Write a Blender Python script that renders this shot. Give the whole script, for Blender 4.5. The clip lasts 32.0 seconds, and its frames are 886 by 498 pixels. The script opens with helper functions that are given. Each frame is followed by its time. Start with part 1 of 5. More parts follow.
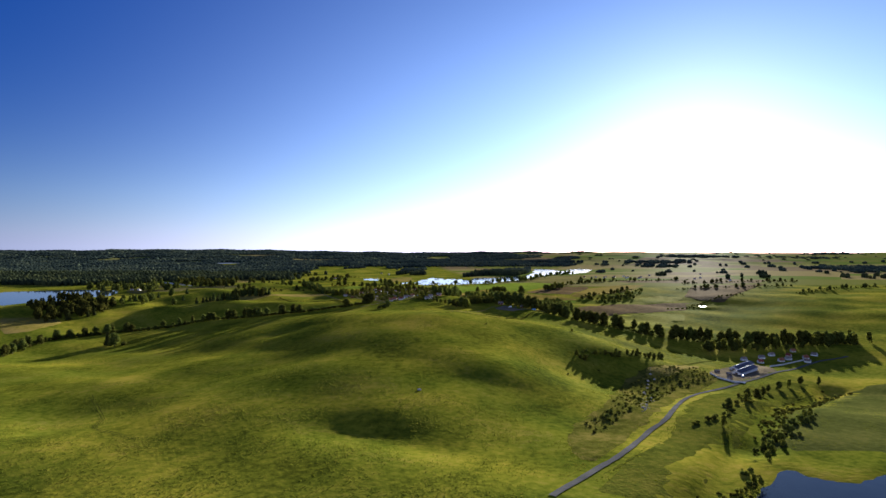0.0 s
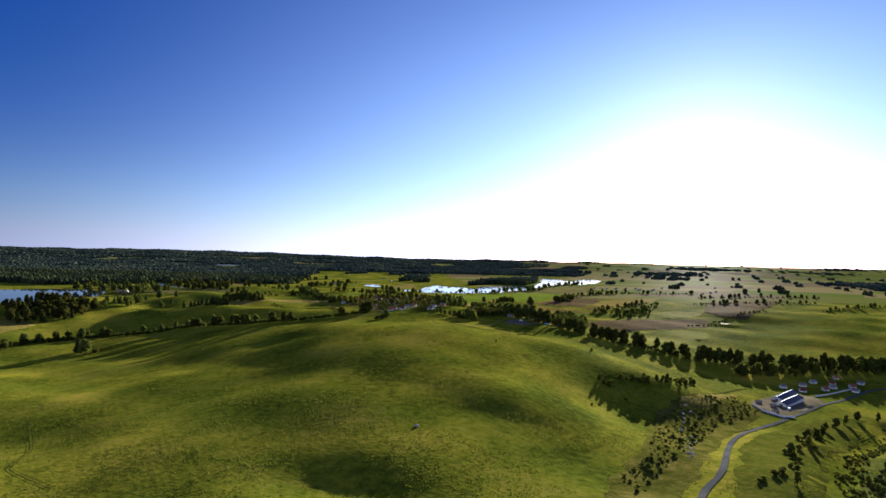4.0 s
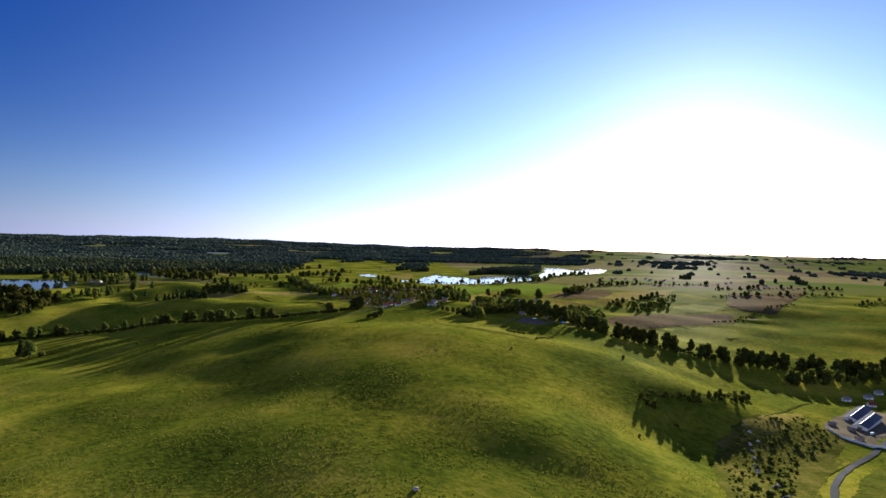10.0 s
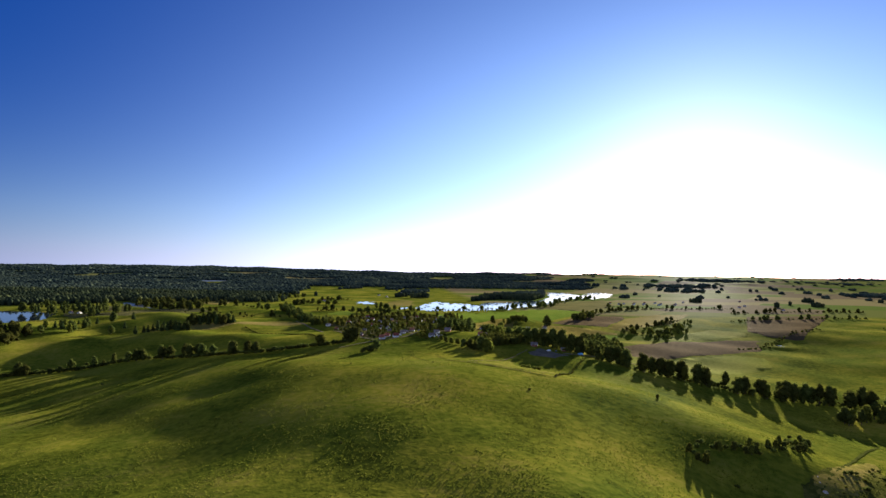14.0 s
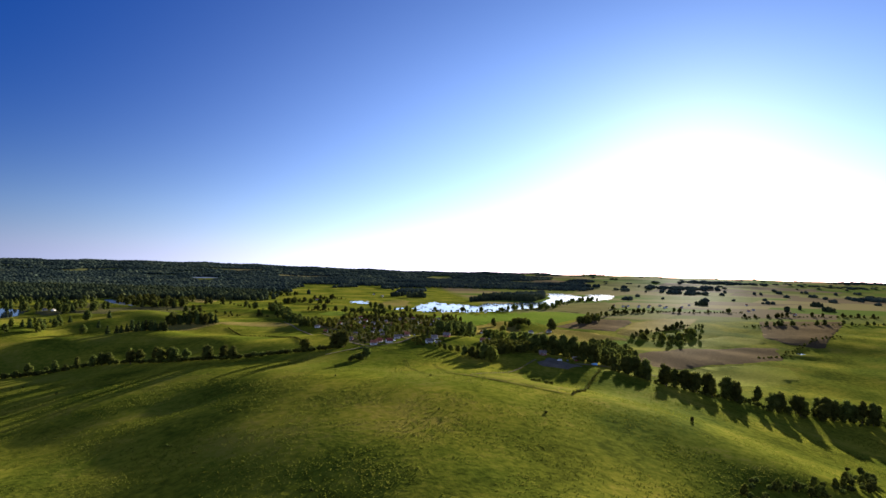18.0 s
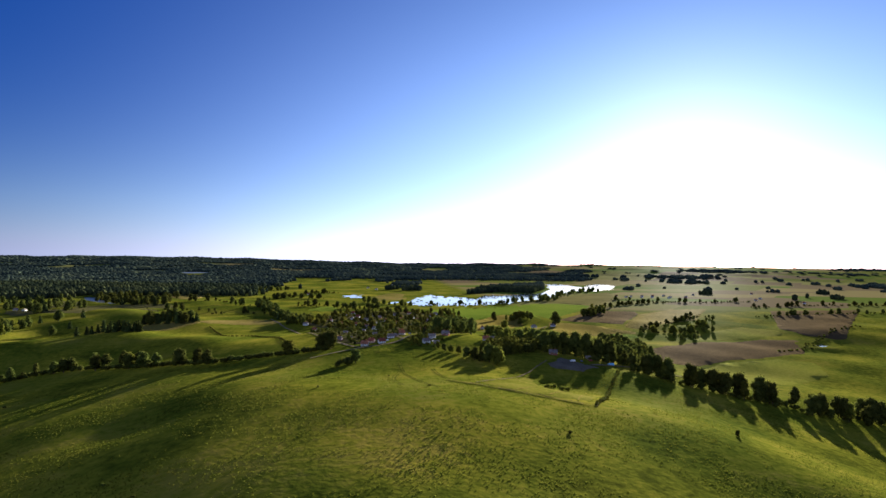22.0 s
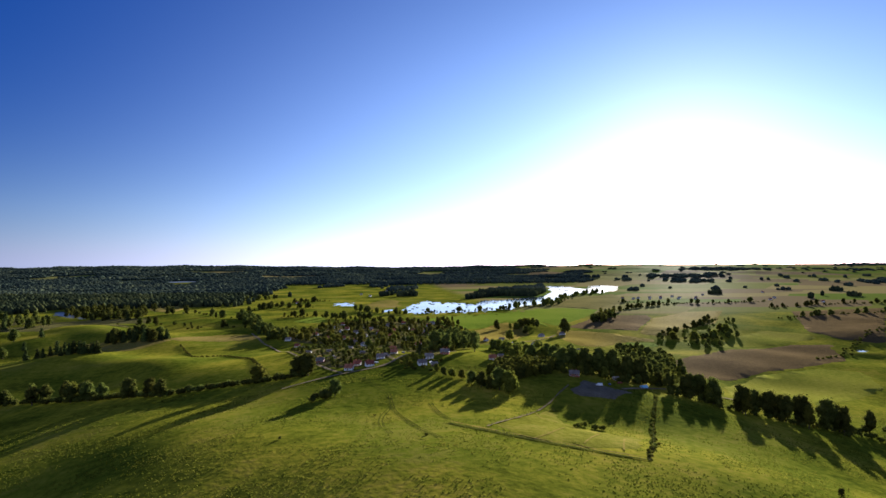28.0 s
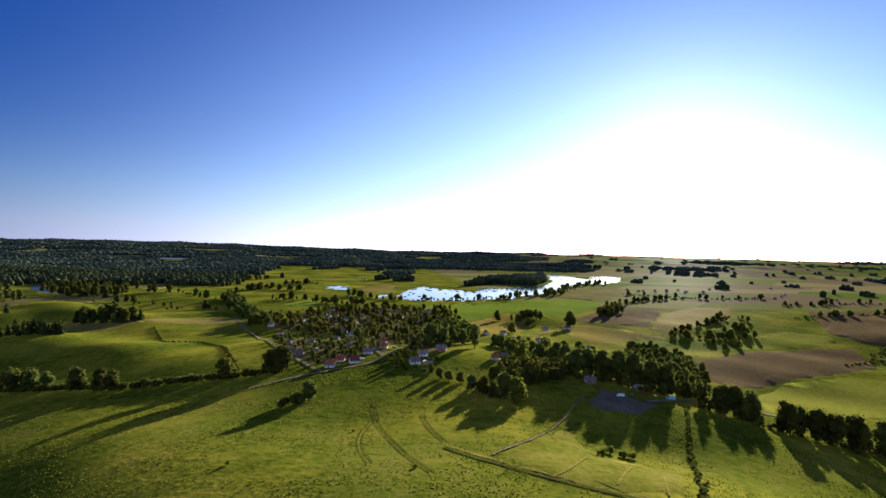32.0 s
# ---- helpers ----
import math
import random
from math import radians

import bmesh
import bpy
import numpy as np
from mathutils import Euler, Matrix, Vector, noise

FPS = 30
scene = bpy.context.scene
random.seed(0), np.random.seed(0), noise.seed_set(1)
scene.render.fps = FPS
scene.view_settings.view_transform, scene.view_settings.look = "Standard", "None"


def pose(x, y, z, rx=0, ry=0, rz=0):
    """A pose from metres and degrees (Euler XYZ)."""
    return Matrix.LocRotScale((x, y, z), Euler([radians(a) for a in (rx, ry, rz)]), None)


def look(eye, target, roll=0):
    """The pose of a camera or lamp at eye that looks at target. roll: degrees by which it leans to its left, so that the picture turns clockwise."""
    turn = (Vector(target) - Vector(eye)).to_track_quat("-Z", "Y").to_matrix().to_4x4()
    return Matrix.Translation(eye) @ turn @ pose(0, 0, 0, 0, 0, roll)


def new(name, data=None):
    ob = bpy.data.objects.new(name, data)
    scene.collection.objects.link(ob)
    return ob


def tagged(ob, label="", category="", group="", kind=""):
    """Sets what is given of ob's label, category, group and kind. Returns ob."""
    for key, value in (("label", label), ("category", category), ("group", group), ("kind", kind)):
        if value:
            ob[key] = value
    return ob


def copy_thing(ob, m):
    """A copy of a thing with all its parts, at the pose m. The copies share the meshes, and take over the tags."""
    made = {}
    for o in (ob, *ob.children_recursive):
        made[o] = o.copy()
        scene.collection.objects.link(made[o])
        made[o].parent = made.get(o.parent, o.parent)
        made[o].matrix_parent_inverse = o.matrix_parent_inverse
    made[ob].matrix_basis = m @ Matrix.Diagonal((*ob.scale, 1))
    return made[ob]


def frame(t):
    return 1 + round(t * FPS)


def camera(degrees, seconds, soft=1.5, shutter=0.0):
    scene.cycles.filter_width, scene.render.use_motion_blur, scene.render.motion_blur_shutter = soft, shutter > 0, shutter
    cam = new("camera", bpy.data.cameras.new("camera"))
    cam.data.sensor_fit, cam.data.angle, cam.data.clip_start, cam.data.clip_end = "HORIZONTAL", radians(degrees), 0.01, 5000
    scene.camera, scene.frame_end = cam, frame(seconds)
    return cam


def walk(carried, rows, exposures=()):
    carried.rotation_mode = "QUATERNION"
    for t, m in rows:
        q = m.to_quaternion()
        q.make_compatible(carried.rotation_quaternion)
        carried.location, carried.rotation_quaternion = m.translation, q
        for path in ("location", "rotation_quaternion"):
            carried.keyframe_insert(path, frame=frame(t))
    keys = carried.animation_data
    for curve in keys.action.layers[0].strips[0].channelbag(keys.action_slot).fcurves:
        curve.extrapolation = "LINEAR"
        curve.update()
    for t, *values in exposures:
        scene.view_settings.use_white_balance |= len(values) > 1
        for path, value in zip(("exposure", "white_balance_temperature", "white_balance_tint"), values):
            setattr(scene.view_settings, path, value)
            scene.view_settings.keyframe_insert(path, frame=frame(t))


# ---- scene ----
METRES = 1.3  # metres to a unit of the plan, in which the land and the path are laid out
cam = camera(73.98, 32.0, soft=1.5)
PATH = [
    (0, 0.0, -0.0, 100.0, -1.70, -0.23, -0.02), (0.5, 0.3, 8.3, 99.5, -1.39, 0.76, -0.09),
    (1, 0.5, 16.7, 99.1, -1.81, 1.78, -1.25), (1.5, 0.6, 25.1, 98.9, -2.04, 1.46, -1.03),
    (2, 0.8, 33.5, 98.8, -2.12, 0.44, 0.15), (2.5, 0.9, 41.9, 98.8, -1.83, -0.36, 2.14),
    (3, 0.9, 50.0, 98.8, -1.70, -0.21, 2.89), (3.5, 0.9, 58.0, 98.8, -1.28, 0.45, 1.80),
    (5.5, -0.7, 89.5, 99.5, -1.21, 0.10, 1.03), (6, -0.9, 97.2, 99.5, -1.18, -0.63, 1.38),
    (6.5, -1.0, 104.8, 99.5, -1.10, -0.29, 0.52), (7, -1.1, 112.3, 99.4, -1.25, 0.26, -0.05),
    (7.5, -1.1, 119.6, 99.3, -1.42, 1.00, -0.34), (8, -1.1, 127.0, 99.3, -1.70, 1.45, -0.21),
    (8.5, -1.1, 134.5, 99.4, -1.55, 0.84, 0.38), (9, -1.2, 142.1, 99.5, -1.76, -0.35, 1.15),
    (9.5, -1.4, 149.7, 99.6, -1.68, -1.20, 1.83), (10, -1.7, 157.2, 99.6, -1.45, -0.76, 1.46),
    (10.5, -2.0, 164.7, 99.5, -1.24, 0.46, 0.83), (11, -2.4, 172.3, 99.4, -1.65, 1.23, -0.51),
    (11.5, -2.7, 179.9, 99.3, -1.98, 0.84, -0.44), (12, -2.8, 187.6, 99.2, -1.59, -0.00, 0.85),
    (12.5, -2.8, 195.3, 98.9, -1.65, -0.45, 1.23), (13, -2.9, 202.9, 98.6, -1.80, -0.23, 1.33),
    (13.5, -3.0, 210.4, 98.2, -1.37, 0.90, 1.08), (14, -3.1, 217.9, 97.9, -1.46, 1.73, 0.83),
    (14.5, -3.2, 225.4, 97.5, -1.77, 1.16, -0.78), (16.5, -3.4, 254.9, 97.5, -2.10, -0.55, 1.26),
    (17, -3.4, 262.1, 97.4, -2.16, 0.33, 1.83), (17.5, -3.5, 269.2, 97.4, -1.69, 1.29, 1.66),
    (18, -3.6, 276.4, 97.3, -1.73, 1.65, 1.48), (18.5, -3.7, 283.6, 97.4, -1.77, 1.09, 1.12),
    (19, -3.9, 290.7, 97.5, -1.70, 0.40, 1.07), (19.5, -4.1, 297.6, 97.5, -1.72, -0.14, 1.11),
    (20, -4.3, 304.2, 97.4, -1.74, -0.32, -0.30), (20.5, -4.4, 310.7, 97.2, -1.89, 0.51, -0.92),
    (21, -4.4, 317.2, 97.0, -2.12, 1.39, -0.53), (21.5, -4.2, 323.7, 96.9, -2.21, 1.47, 0.09),
    (22, -4.0, 330.5, 96.8, -2.24, 0.85, 0.72), (22.5, -3.8, 337.2, 96.8, -2.37, 0.08, 1.14),
    (23, -3.7, 343.8, 96.8, -2.45, -0.66, 1.60), (23.5, -3.6, 350.1, 96.7, -2.41, -0.46, 0.36),
    (24, -3.4, 356.3, 96.6, -2.15, 0.91, -0.39), (24.5, -3.3, 362.4, 96.5, -2.63, 1.74, -0.87),
    (26.5, -2.0, 385.7, 97.8, -2.41, -0.15, 0.48), (27, -2.0, 392.2, 98.1, -2.55, 0.86, -0.28),
    (27.5, -1.9, 398.9, 98.4, -2.49, 1.64, -0.52), (28, -1.8, 405.6, 98.6, -2.65, 1.12, -0.50),
    (28.5, -1.6, 412.3, 98.7, -2.69, 0.40, -0.67), (29, -1.3, 419.0, 98.6, -2.83, -0.19, -0.85),
    (29.5, -1.0, 425.7, 98.5, -3.06, -0.33, -1.06), (30, -0.7, 432.4, 98.4, -3.15, 0.41, -0.53),
    (30.5, -0.5, 439.1, 98.2, -3.05, 1.49, 0.01), (31, -0.3, 445.9, 98.1, -3.03, 1.31, 0.31),
    (31.5, -0.1, 452.8, 98.0, -2.98, 0.54, 1.04), (32, 0.1, 459.7, 97.9, -2.78, -0.33, 1.41),
]
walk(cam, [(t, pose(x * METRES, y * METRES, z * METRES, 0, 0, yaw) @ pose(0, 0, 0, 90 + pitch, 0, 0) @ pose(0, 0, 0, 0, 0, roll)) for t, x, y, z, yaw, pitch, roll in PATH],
     exposures=[(0, 2.22, 4980, 12), (32, 2.22, 4980, 12)])

# ---- daylight: a low evening sun ahead and to the right ----
SUN_AZ, SUN_EL = radians(25), radians(9.3)
GLOW_AZ = radians(24)
SUN_WAY = Vector((math.sin(SUN_AZ) * math.cos(SUN_EL), math.cos(SUN_AZ) * math.cos(SUN_EL), math.sin(SUN_EL)))
world = bpy.data.worlds.new("evening_sky")
scene.world = world
world.use_nodes = True
wn, wl = world.node_tree.nodes, world.node_tree.links
wn.clear()
sky = wn.new("ShaderNodeTexSky")
sky.sky_type = "NISHITA"
sky.sun_disc = False
sky.sun_elevation, sky.sun_rotation = SUN_EL, SUN_AZ
sky.altitude, sky.air_density, sky.dust_density, sky.ozone_density = 100, 1.0, 0.5, 3.0
back = wn.new("ShaderNodeBackground")
back.inputs["Strength"].default_value = 0.05 * 0.052
vivid, deep = wn.new("ShaderNodeHueSaturation"), wn.new("ShaderNodeGamma")
vivid.inputs["Saturation"].default_value, deep.inputs["Gamma"].default_value = 1.42, 1.6
wl.new(sky.outputs[0], vivid.inputs["Color"]), wl.new(vivid.outputs[0], deep.inputs["Color"]), wl.new(deep.outputs[0], back.inputs["Color"])


def calc(kind, a, b):
    """A node of arithmetic on two sockets or numbers."""
    node = wn.new("ShaderNodeMath")
    node.operation = kind
    for slot, v in enumerate((a, b)):
        if isinstance(v, (int, float)):
            node.inputs[slot].default_value = v
        else:
            wl.new(v, node.inputs[slot])
    return node.outputs[0]


# the bright summer haze: a pale veil that thins with height all round, and the wide glow of the air before the sun
way = wn.new("ShaderNodeTexCoord").outputs["Generated"]
axis, toward, low_sun = wn.new("ShaderNodeSeparateXYZ"), wn.new("ShaderNodeVectorMath"), wn.new("ShaderNodeVectorMath")
toward.operation = low_sun.operation = "DOT_PRODUCT"
low_sun.inputs[1].default_value = (math.sin(GLOW_AZ) * 0.995, math.cos(GLOW_AZ) * 0.995, 0.10)
flatter, unit = wn.new("ShaderNodeVectorMath"), wn.new("ShaderNodeVectorMath")
flatter.operation, unit.operation = "MULTIPLY", "NORMALIZE"
flatter.inputs[1].default_value = (1.0, 1.0, 1.95)
wl.new(flatter.outputs[0], unit.inputs[0])
toward.inputs[1].default_value = SUN_WAY
wl.new(way, axis.inputs[0]), wl.new(way, toward.inputs[0]), wl.new(way, flatter.inputs[0]), wl.new(unit.outputs[0], low_sun.inputs[0])
ahead = calc("MAXIMUM", low_sun.outputs["Value"], 0.0)
behind = calc("MAXIMUM", calc("MULTIPLY", toward.outputs["Value"], -1.0), 0.0)
veil = calc("EXPONENT", calc("MULTIPLY", calc("MAXIMUM", axis.outputs["Z"], 0.0), -11.5), 0.0)
veil = calc("MULTIPLY", veil, calc("ADD", 0.040, calc("MULTIPLY", calc("POWER", ahead, 3.0), 0.235)))
glow = calc("MULTIPLY", calc("POWER", ahead, 5.2), 0.165)
haze, bright = wn.new("ShaderNodeBackground"), wn.new("ShaderNodeBackground")
haze.inputs["Color"].default_value, bright.inputs["Color"].default_value = (1.12, 1.0, 0.90, 1), (0.85, 0.97, 1.14, 1)
wl.new(veil, haze.inputs["Strength"]), wl.new(glow, bright.inputs["Strength"])
# pale fill added to the unseen sky away from the sun, lifting shaded sides
sky_fill, pair = wn.new("ShaderNodeBackground"), wn.new("ShaderNodeAddShader")
sky_fill.inputs["Color"].default_value = (1.0, 0.93, 0.86, 1)
wl.new(calc("MULTIPLY", calc("POWER", behind, 0.8), 0.125), sky_fill.inputs["Strength"])
clear_blue, all_round = wn.new("ShaderNodeBackground"), wn.new("ShaderNodeAddShader")
clear_blue.inputs["Color"].default_value = (0.0016, 0.0085, 0.038, 1)
both, whole = wn.new("ShaderNodeAddShader"), wn.new("ShaderNodeAddShader")
wl.new(haze.outputs[0], both.inputs[0]), wl.new(bright.outputs[0], both.inputs[1])
wl.new(back.outputs[0], pair.inputs[0]), wl.new(sky_fill.outputs[0], pair.inputs[1])
wl.new(pair.outputs[0], whole.inputs[0]), wl.new(both.outputs[0], whole.inputs[1])
wl.new(whole.outputs[0], all_round.inputs[0]), wl.new(clear_blue.outputs[0], all_round.inputs[1])
wl.new(all_round.outputs[0], wn.new("ShaderNodeOutputWorld").inputs["Surface"])
sun = new("sun", bpy.data.lights.new("sun", "SUN"))
sun.data.energy, sun.data.angle, sun.data.color = 5.0, radians(0.6), (1.0, 0.82, 0.54)
sun.matrix_world = look((0, 0, 400), Vector((0, 0, 400)) - SUN_WAY)
# ---- the lie of the land ----
HILLS = [(0, 300, 160, 6.1), (0, 700, 170, 12.9), (320, 560, 170, -20.2), (-400, 720, 200, -24.4), (480, 1000, 200, -10.3),
         (-280, 1000, 180, 1.8), (160, 450, 110, -4.9), (-120, 500, 120, -3.4), (140, 740, 130, 9.6), (0, 570, 90, 18.4), (360,
         850, 170, -9.6), (600, 650, 200, -12.4), (-60, 850, 130, 15.2), (0, 1000, 160, 0.2)]
DIPS = [(-56, 308, 13, -1.8), (-36, 301, 13, -2.2), (-14, 291, 13, -2.2), (6, 280, 11, -1.3), (-20, 335, 20, 2.0), (185, 548, 26, 5.0), (150, 478, 34, -8.0), (20, 398, 9, -0.5), (38, 396, 9, -0.6), (56, 393, 9, -0.6), (72, 389, 8, -0.5), (-200, 390, 16, -2.0), (-215, 340, 16, -2.4), (-190, 365, 14, -1.6), (-228, 372, 14, -1.8), (52, 428, 20, 2.0),
        (-150, 640, 24, -4.0), (-120, 470, 26, -3.5), (-270, 690, 30, -3.0), (236, 425, 20, 2.0),
        (-385, 1393, 50, 6.0), (-461, 1233, 38, 6.0), (-262, 905, 32, -5.0), (-230, 945, 30, 4.5), (-330, 985, 30, 4.0), (-400, 930, 40, 4.0), (-395, 880, 26, -4.0), (-300, 1290, 40, 5.0), (-345, 1190, 40, -4.0)]
SWELLS = [(-20, 420, 75, 2.7), (30, 500, 60, 8.1), (70, 470, 50, 0.6), (60, 560, 50, 0.8), (-110, 640, 45, 5.4), (130, 600, 40, 4.9), (85, 690, 30, -6.0), (-40, 230, 80, -2.4), (-70, 380, 70, 3.8)]
STREAM = [(92, 205), (108, 227), (125, 243), (155, 279), (178, 309), (232, 386), (271, 425), (310, 462), (359, 505)]
WAVES = [(310, 20, 1.5, 0.3), (210, 75, 1.2, 1.9), (140, -35, 0.8, 4.0), (95, 50, 0.5, 2.2), (170, 120, 0.7, 0.9)]


def smooth(v):
    v = np.clip(v, 0.0, 1.0)
    return v * v * (3 - 2 * v)


def height(x, y):
    """The ground's height: a low plateau under the village, hollows beside it, flat water meadows, rising woods far off."""
    x, y = np.asarray(x, float), np.asarray(y, float)
    z = 8 * smooth((y - 300) / 900)
    for hx, hy, spread, rise in HILLS + DIPS + SWELLS:
        z = z + rise * np.exp(-((x - hx) ** 2 + (y - hy) ** 2) / (2 * spread * spread))
    roll = 0
    for length, turn, rise, phase in WAVES:
        roll = roll + rise * np.sin((x * np.cos(np.radians(turn)) + y * np.sin(np.radians(turn))) * 2 * np.pi / length + phase)
    flat = smooth((y - 1150) / 150) * (1 - smooth((y - 2600) / 400))
    z = z + roll * (1 - 0.9 * flat) * (1 + 1.3 * smooth((-x - 150) / 150) * smooth((y - 850) / 100) * (1 - smooth((y - 1300) / 200)))
    z = z - 5.0 * np.exp(-(distance(x, y, STREAM, False) / 11.0) ** 2)
    return z + 14 * smooth((100 - x) / 1400) * smooth((y - 2600) / 1000) + 54 * smooth((y - 2300) / 1600) + 3 * smooth((y - 2600) / 900) * np.sin(x / 420 + y / 700)

# ---- materials ----
def shader(name, stops, large=0.02, fine=0.6, rough=0.9, bump=0.0, bump_scale=1.0, metal=0.0, gloss=0.0, leafy=0.0, vary=0.0, fade=0.5):
    """A node material: a ramp of base colours over noise at two scales, with fine relief. leafy: light passing through leaves."""
    m = bpy.data.materials.new(name)
    m.use_nodes = True
    n, l = m.node_tree.nodes, m.node_tree.links
    p = n["Principled BSDF"]
    out = n["Material Output"]
    co = n.new("ShaderNodeTexCoord").outputs["Object"]
    big, small = n.new("ShaderNodeTexNoise"), n.new("ShaderNodeTexNoise")
    big.inputs["Scale"].default_value, big.inputs["Detail"].default_value = large, 4
    small.inputs["Scale"].default_value, small.inputs["Detail"].default_value = fine, 6
    small.inputs["Roughness"].default_value = 0.65
    l.new(co, big.inputs["Vector"]), l.new(co, small.inputs["Vector"])
    mix = n.new("ShaderNodeMix")
    mix.inputs["Factor"].default_value = fade
    l.new(big.outputs["Fac"], mix.inputs["A"]), l.new(small.outputs["Fac"], mix.inputs["B"])
    ramp = n.new("ShaderNodeValToRGB")
    while len(ramp.color_ramp.elements) < len(stops):
        ramp.color_ramp.elements.new(0.5)
    for k, c in enumerate(stops):
        e = ramp.color_ramp.elements[k]
        e.position, e.color = 0.38 + 0.24 * k / max(1, len(stops) - 1), (*c, 1)
    l.new(mix.outputs["Result"], ramp.inputs["Fac"])
    colour = ramp.outputs["Color"]
    if vary:
        info, hsv = n.new("ShaderNodeObjectInfo"), n.new("ShaderNodeHueSaturation")
        span, hue = n.new("ShaderNodeMapRange"), n.new("ShaderNodeMapRange")
        span.inputs["To Min"].default_value, span.inputs["To Max"].default_value = 1 - vary, 1 + vary
        hue.inputs["To Min"].default_value, hue.inputs["To Max"].default_value = 0.5 - vary * 0.06, 0.5 + vary * 0.05
        l.new(info.outputs["Random"], span.inputs["Value"]), l.new(info.outputs["Random"], hue.inputs["Value"])
        l.new(span.outputs["Result"], hsv.inputs["Value"]), l.new(hue.outputs["Result"], hsv.inputs["Hue"])
        l.new(colour, hsv.inputs["Color"])
        colour = hsv.outputs["Color"]
    l.new(colour, p.inputs["Base Color"])
    p.inputs["Roughness"].default_value, p.inputs["Metallic"].default_value = rough, metal
    p.inputs["Specular IOR Level"].default_value = gloss
    if bump:
        b, t = n.new("ShaderNodeBump"), n.new("ShaderNodeTexNoise")
        t.inputs["Scale"].default_value, t.inputs["Detail"].default_value = bump_scale, 5
        b.inputs["Strength"].default_value, b.inputs["Distance"].default_value = min(1.0, bump), max(1.0, bump)
        l.new(co, t.inputs["Vector"]), l.new(t.outputs["Fac"], b.inputs["Height"])
        l.new(b.outputs["Normal"], p.inputs["Normal"])
    if leafy:
        tr, ms = n.new("ShaderNodeBsdfTranslucent"), n.new("ShaderNodeMixShader")
        ms.inputs[0].default_value = leafy
        l.new(colour, tr.inputs["Color"])
        l.new(p.outputs[0], ms.inputs[1]), l.new(tr.outputs[0], ms.inputs[2]), l.new(ms.outputs[0], out.inputs["Surface"])
    return m


GRASS = [(0.067, 0.075, 0.006), (0.125, 0.134, 0.009), (0.186, 0.178, 0.013), (0.236, 0.199, 0.024)]
M_TUFT = shader("tussock_grass", [(0.070, 0.082, 0.006), (0.112, 0.120, 0.010), (0.155, 0.146, 0.016)], 0.05, 0.5, leafy=0.6, rough=0.7, gloss=0)
M_CROP = shader("bright_green_crop", [(0.100, 0.140, 0.010), (0.135, 0.175, 0.014), (0.160, 0.190, 0.018)], 0.01, 0.35, bump=0.3, bump_scale=1.5, rough=0.6, gloss=0.00002)
M_PALE = shader("pale_green_meadow", [(0.130, 0.140, 0.012), (0.185, 0.180, 0.018), (0.235, 0.210, 0.030)], 0.012, 0.3, bump=0.4, bump_scale=1.0, rough=0.6, gloss=0.00002)
M_STUB = shader("tan_stubble_field", [(0.150, 0.115, 0.018), (0.195, 0.150, 0.026), (0.240, 0.185, 0.038)], 0.012, 0.4, bump=0.3, bump_scale=1.6, rough=0.6, gloss=0.00002)
M_DRY = shader("dry_yellow_grass", [(0.125, 0.112, 0.014), (0.190, 0.150, 0.030), (0.250, 0.185, 0.050)], 0.02, 0.3, bump=0.4, bump_scale=1.0, rough=0.6, gloss=0.00002)
M_PLOUGH = shader("ploughed_brown_soil", [(0.080, 0.056, 0.024), (0.112, 0.078, 0.032), (0.150, 0.104, 0.044)], 0.015, 0.5, bump=0.4, bump_scale=1.5, rough=0.65, gloss=0.00002)
M_FALLOW = shader("fallow_grey_brown_field", [(0.110, 0.100, 0.028), (0.145, 0.125, 0.036), (0.180, 0.155, 0.046)], 0.012, 0.3, bump=0.3, bump_scale=1.5, rough=0.6, gloss=0.00002)
M_PADDOCK = shader("cropped_paddock_grass", [(0.085, 0.088, 0.008), (0.135, 0.130, 0.012), (0.180, 0.155, 0.025)], 0.05, 0.4, bump=0.4, bump_scale=1.5, rough=0.6, gloss=0.00002)
M_SCRUB = shader("rough_scrub_grass", [(0.044, 0.048, 0.007), (0.082, 0.080, 0.012), (0.140, 0.116, 0.024)], 0.06, 0.25, bump=0.8, bump_scale=0.7, rough=0.7, gloss=0)
M_GARDEN = shader("shaded_garden_ground", [(0.050, 0.050, 0.010), (0.085, 0.078, 0.018), (0.130, 0.098, 0.045)], 0.06, 0.4, bump=0.4, bump_scale=1.0)
M_ASPHALT = shader("worn_asphalt", [(0.055, 0.055, 0.054), (0.080, 0.079, 0.076), (0.110, 0.107, 0.100)], 0.05, 1.5, rough=0.9)
M_DIRT = shader("sandy_dirt_track", [(0.120, 0.095, 0.048), (0.185, 0.145, 0.080), (0.250, 0.198, 0.120)], 0.1, 0.9, bump=0.3, bump_scale=2.0)
M_YARD = shader("bare_farmyard_ground", [(0.095, 0.080, 0.050), (0.140, 0.116, 0.072), (0.195, 0.160, 0.100)], 0.07, 0.6, bump=0.3, bump_scale=1.5)
M_RUT = shader("flattened_grass_rut", [(0.042, 0.046, 0.008), (0.075, 0.080, 0.012)], 0.1, 0.8)
M_LEAF = shader("broad_leaves", [(0.044, 0.054, 0.011), (0.080, 0.088, 0.016), (0.120, 0.118, 0.020)], 0.25, 0.9, rough=0.6, gloss=0.0, leafy=0.42, vary=0.35)
M_LEAFY = shader("yellow_green_leaves", [(0.068, 0.076, 0.010), (0.115, 0.118, 0.015), (0.160, 0.146, 0.021)], 0.25, 0.9, rough=0.6, gloss=0.0, leafy=0.46, vary=0.25)
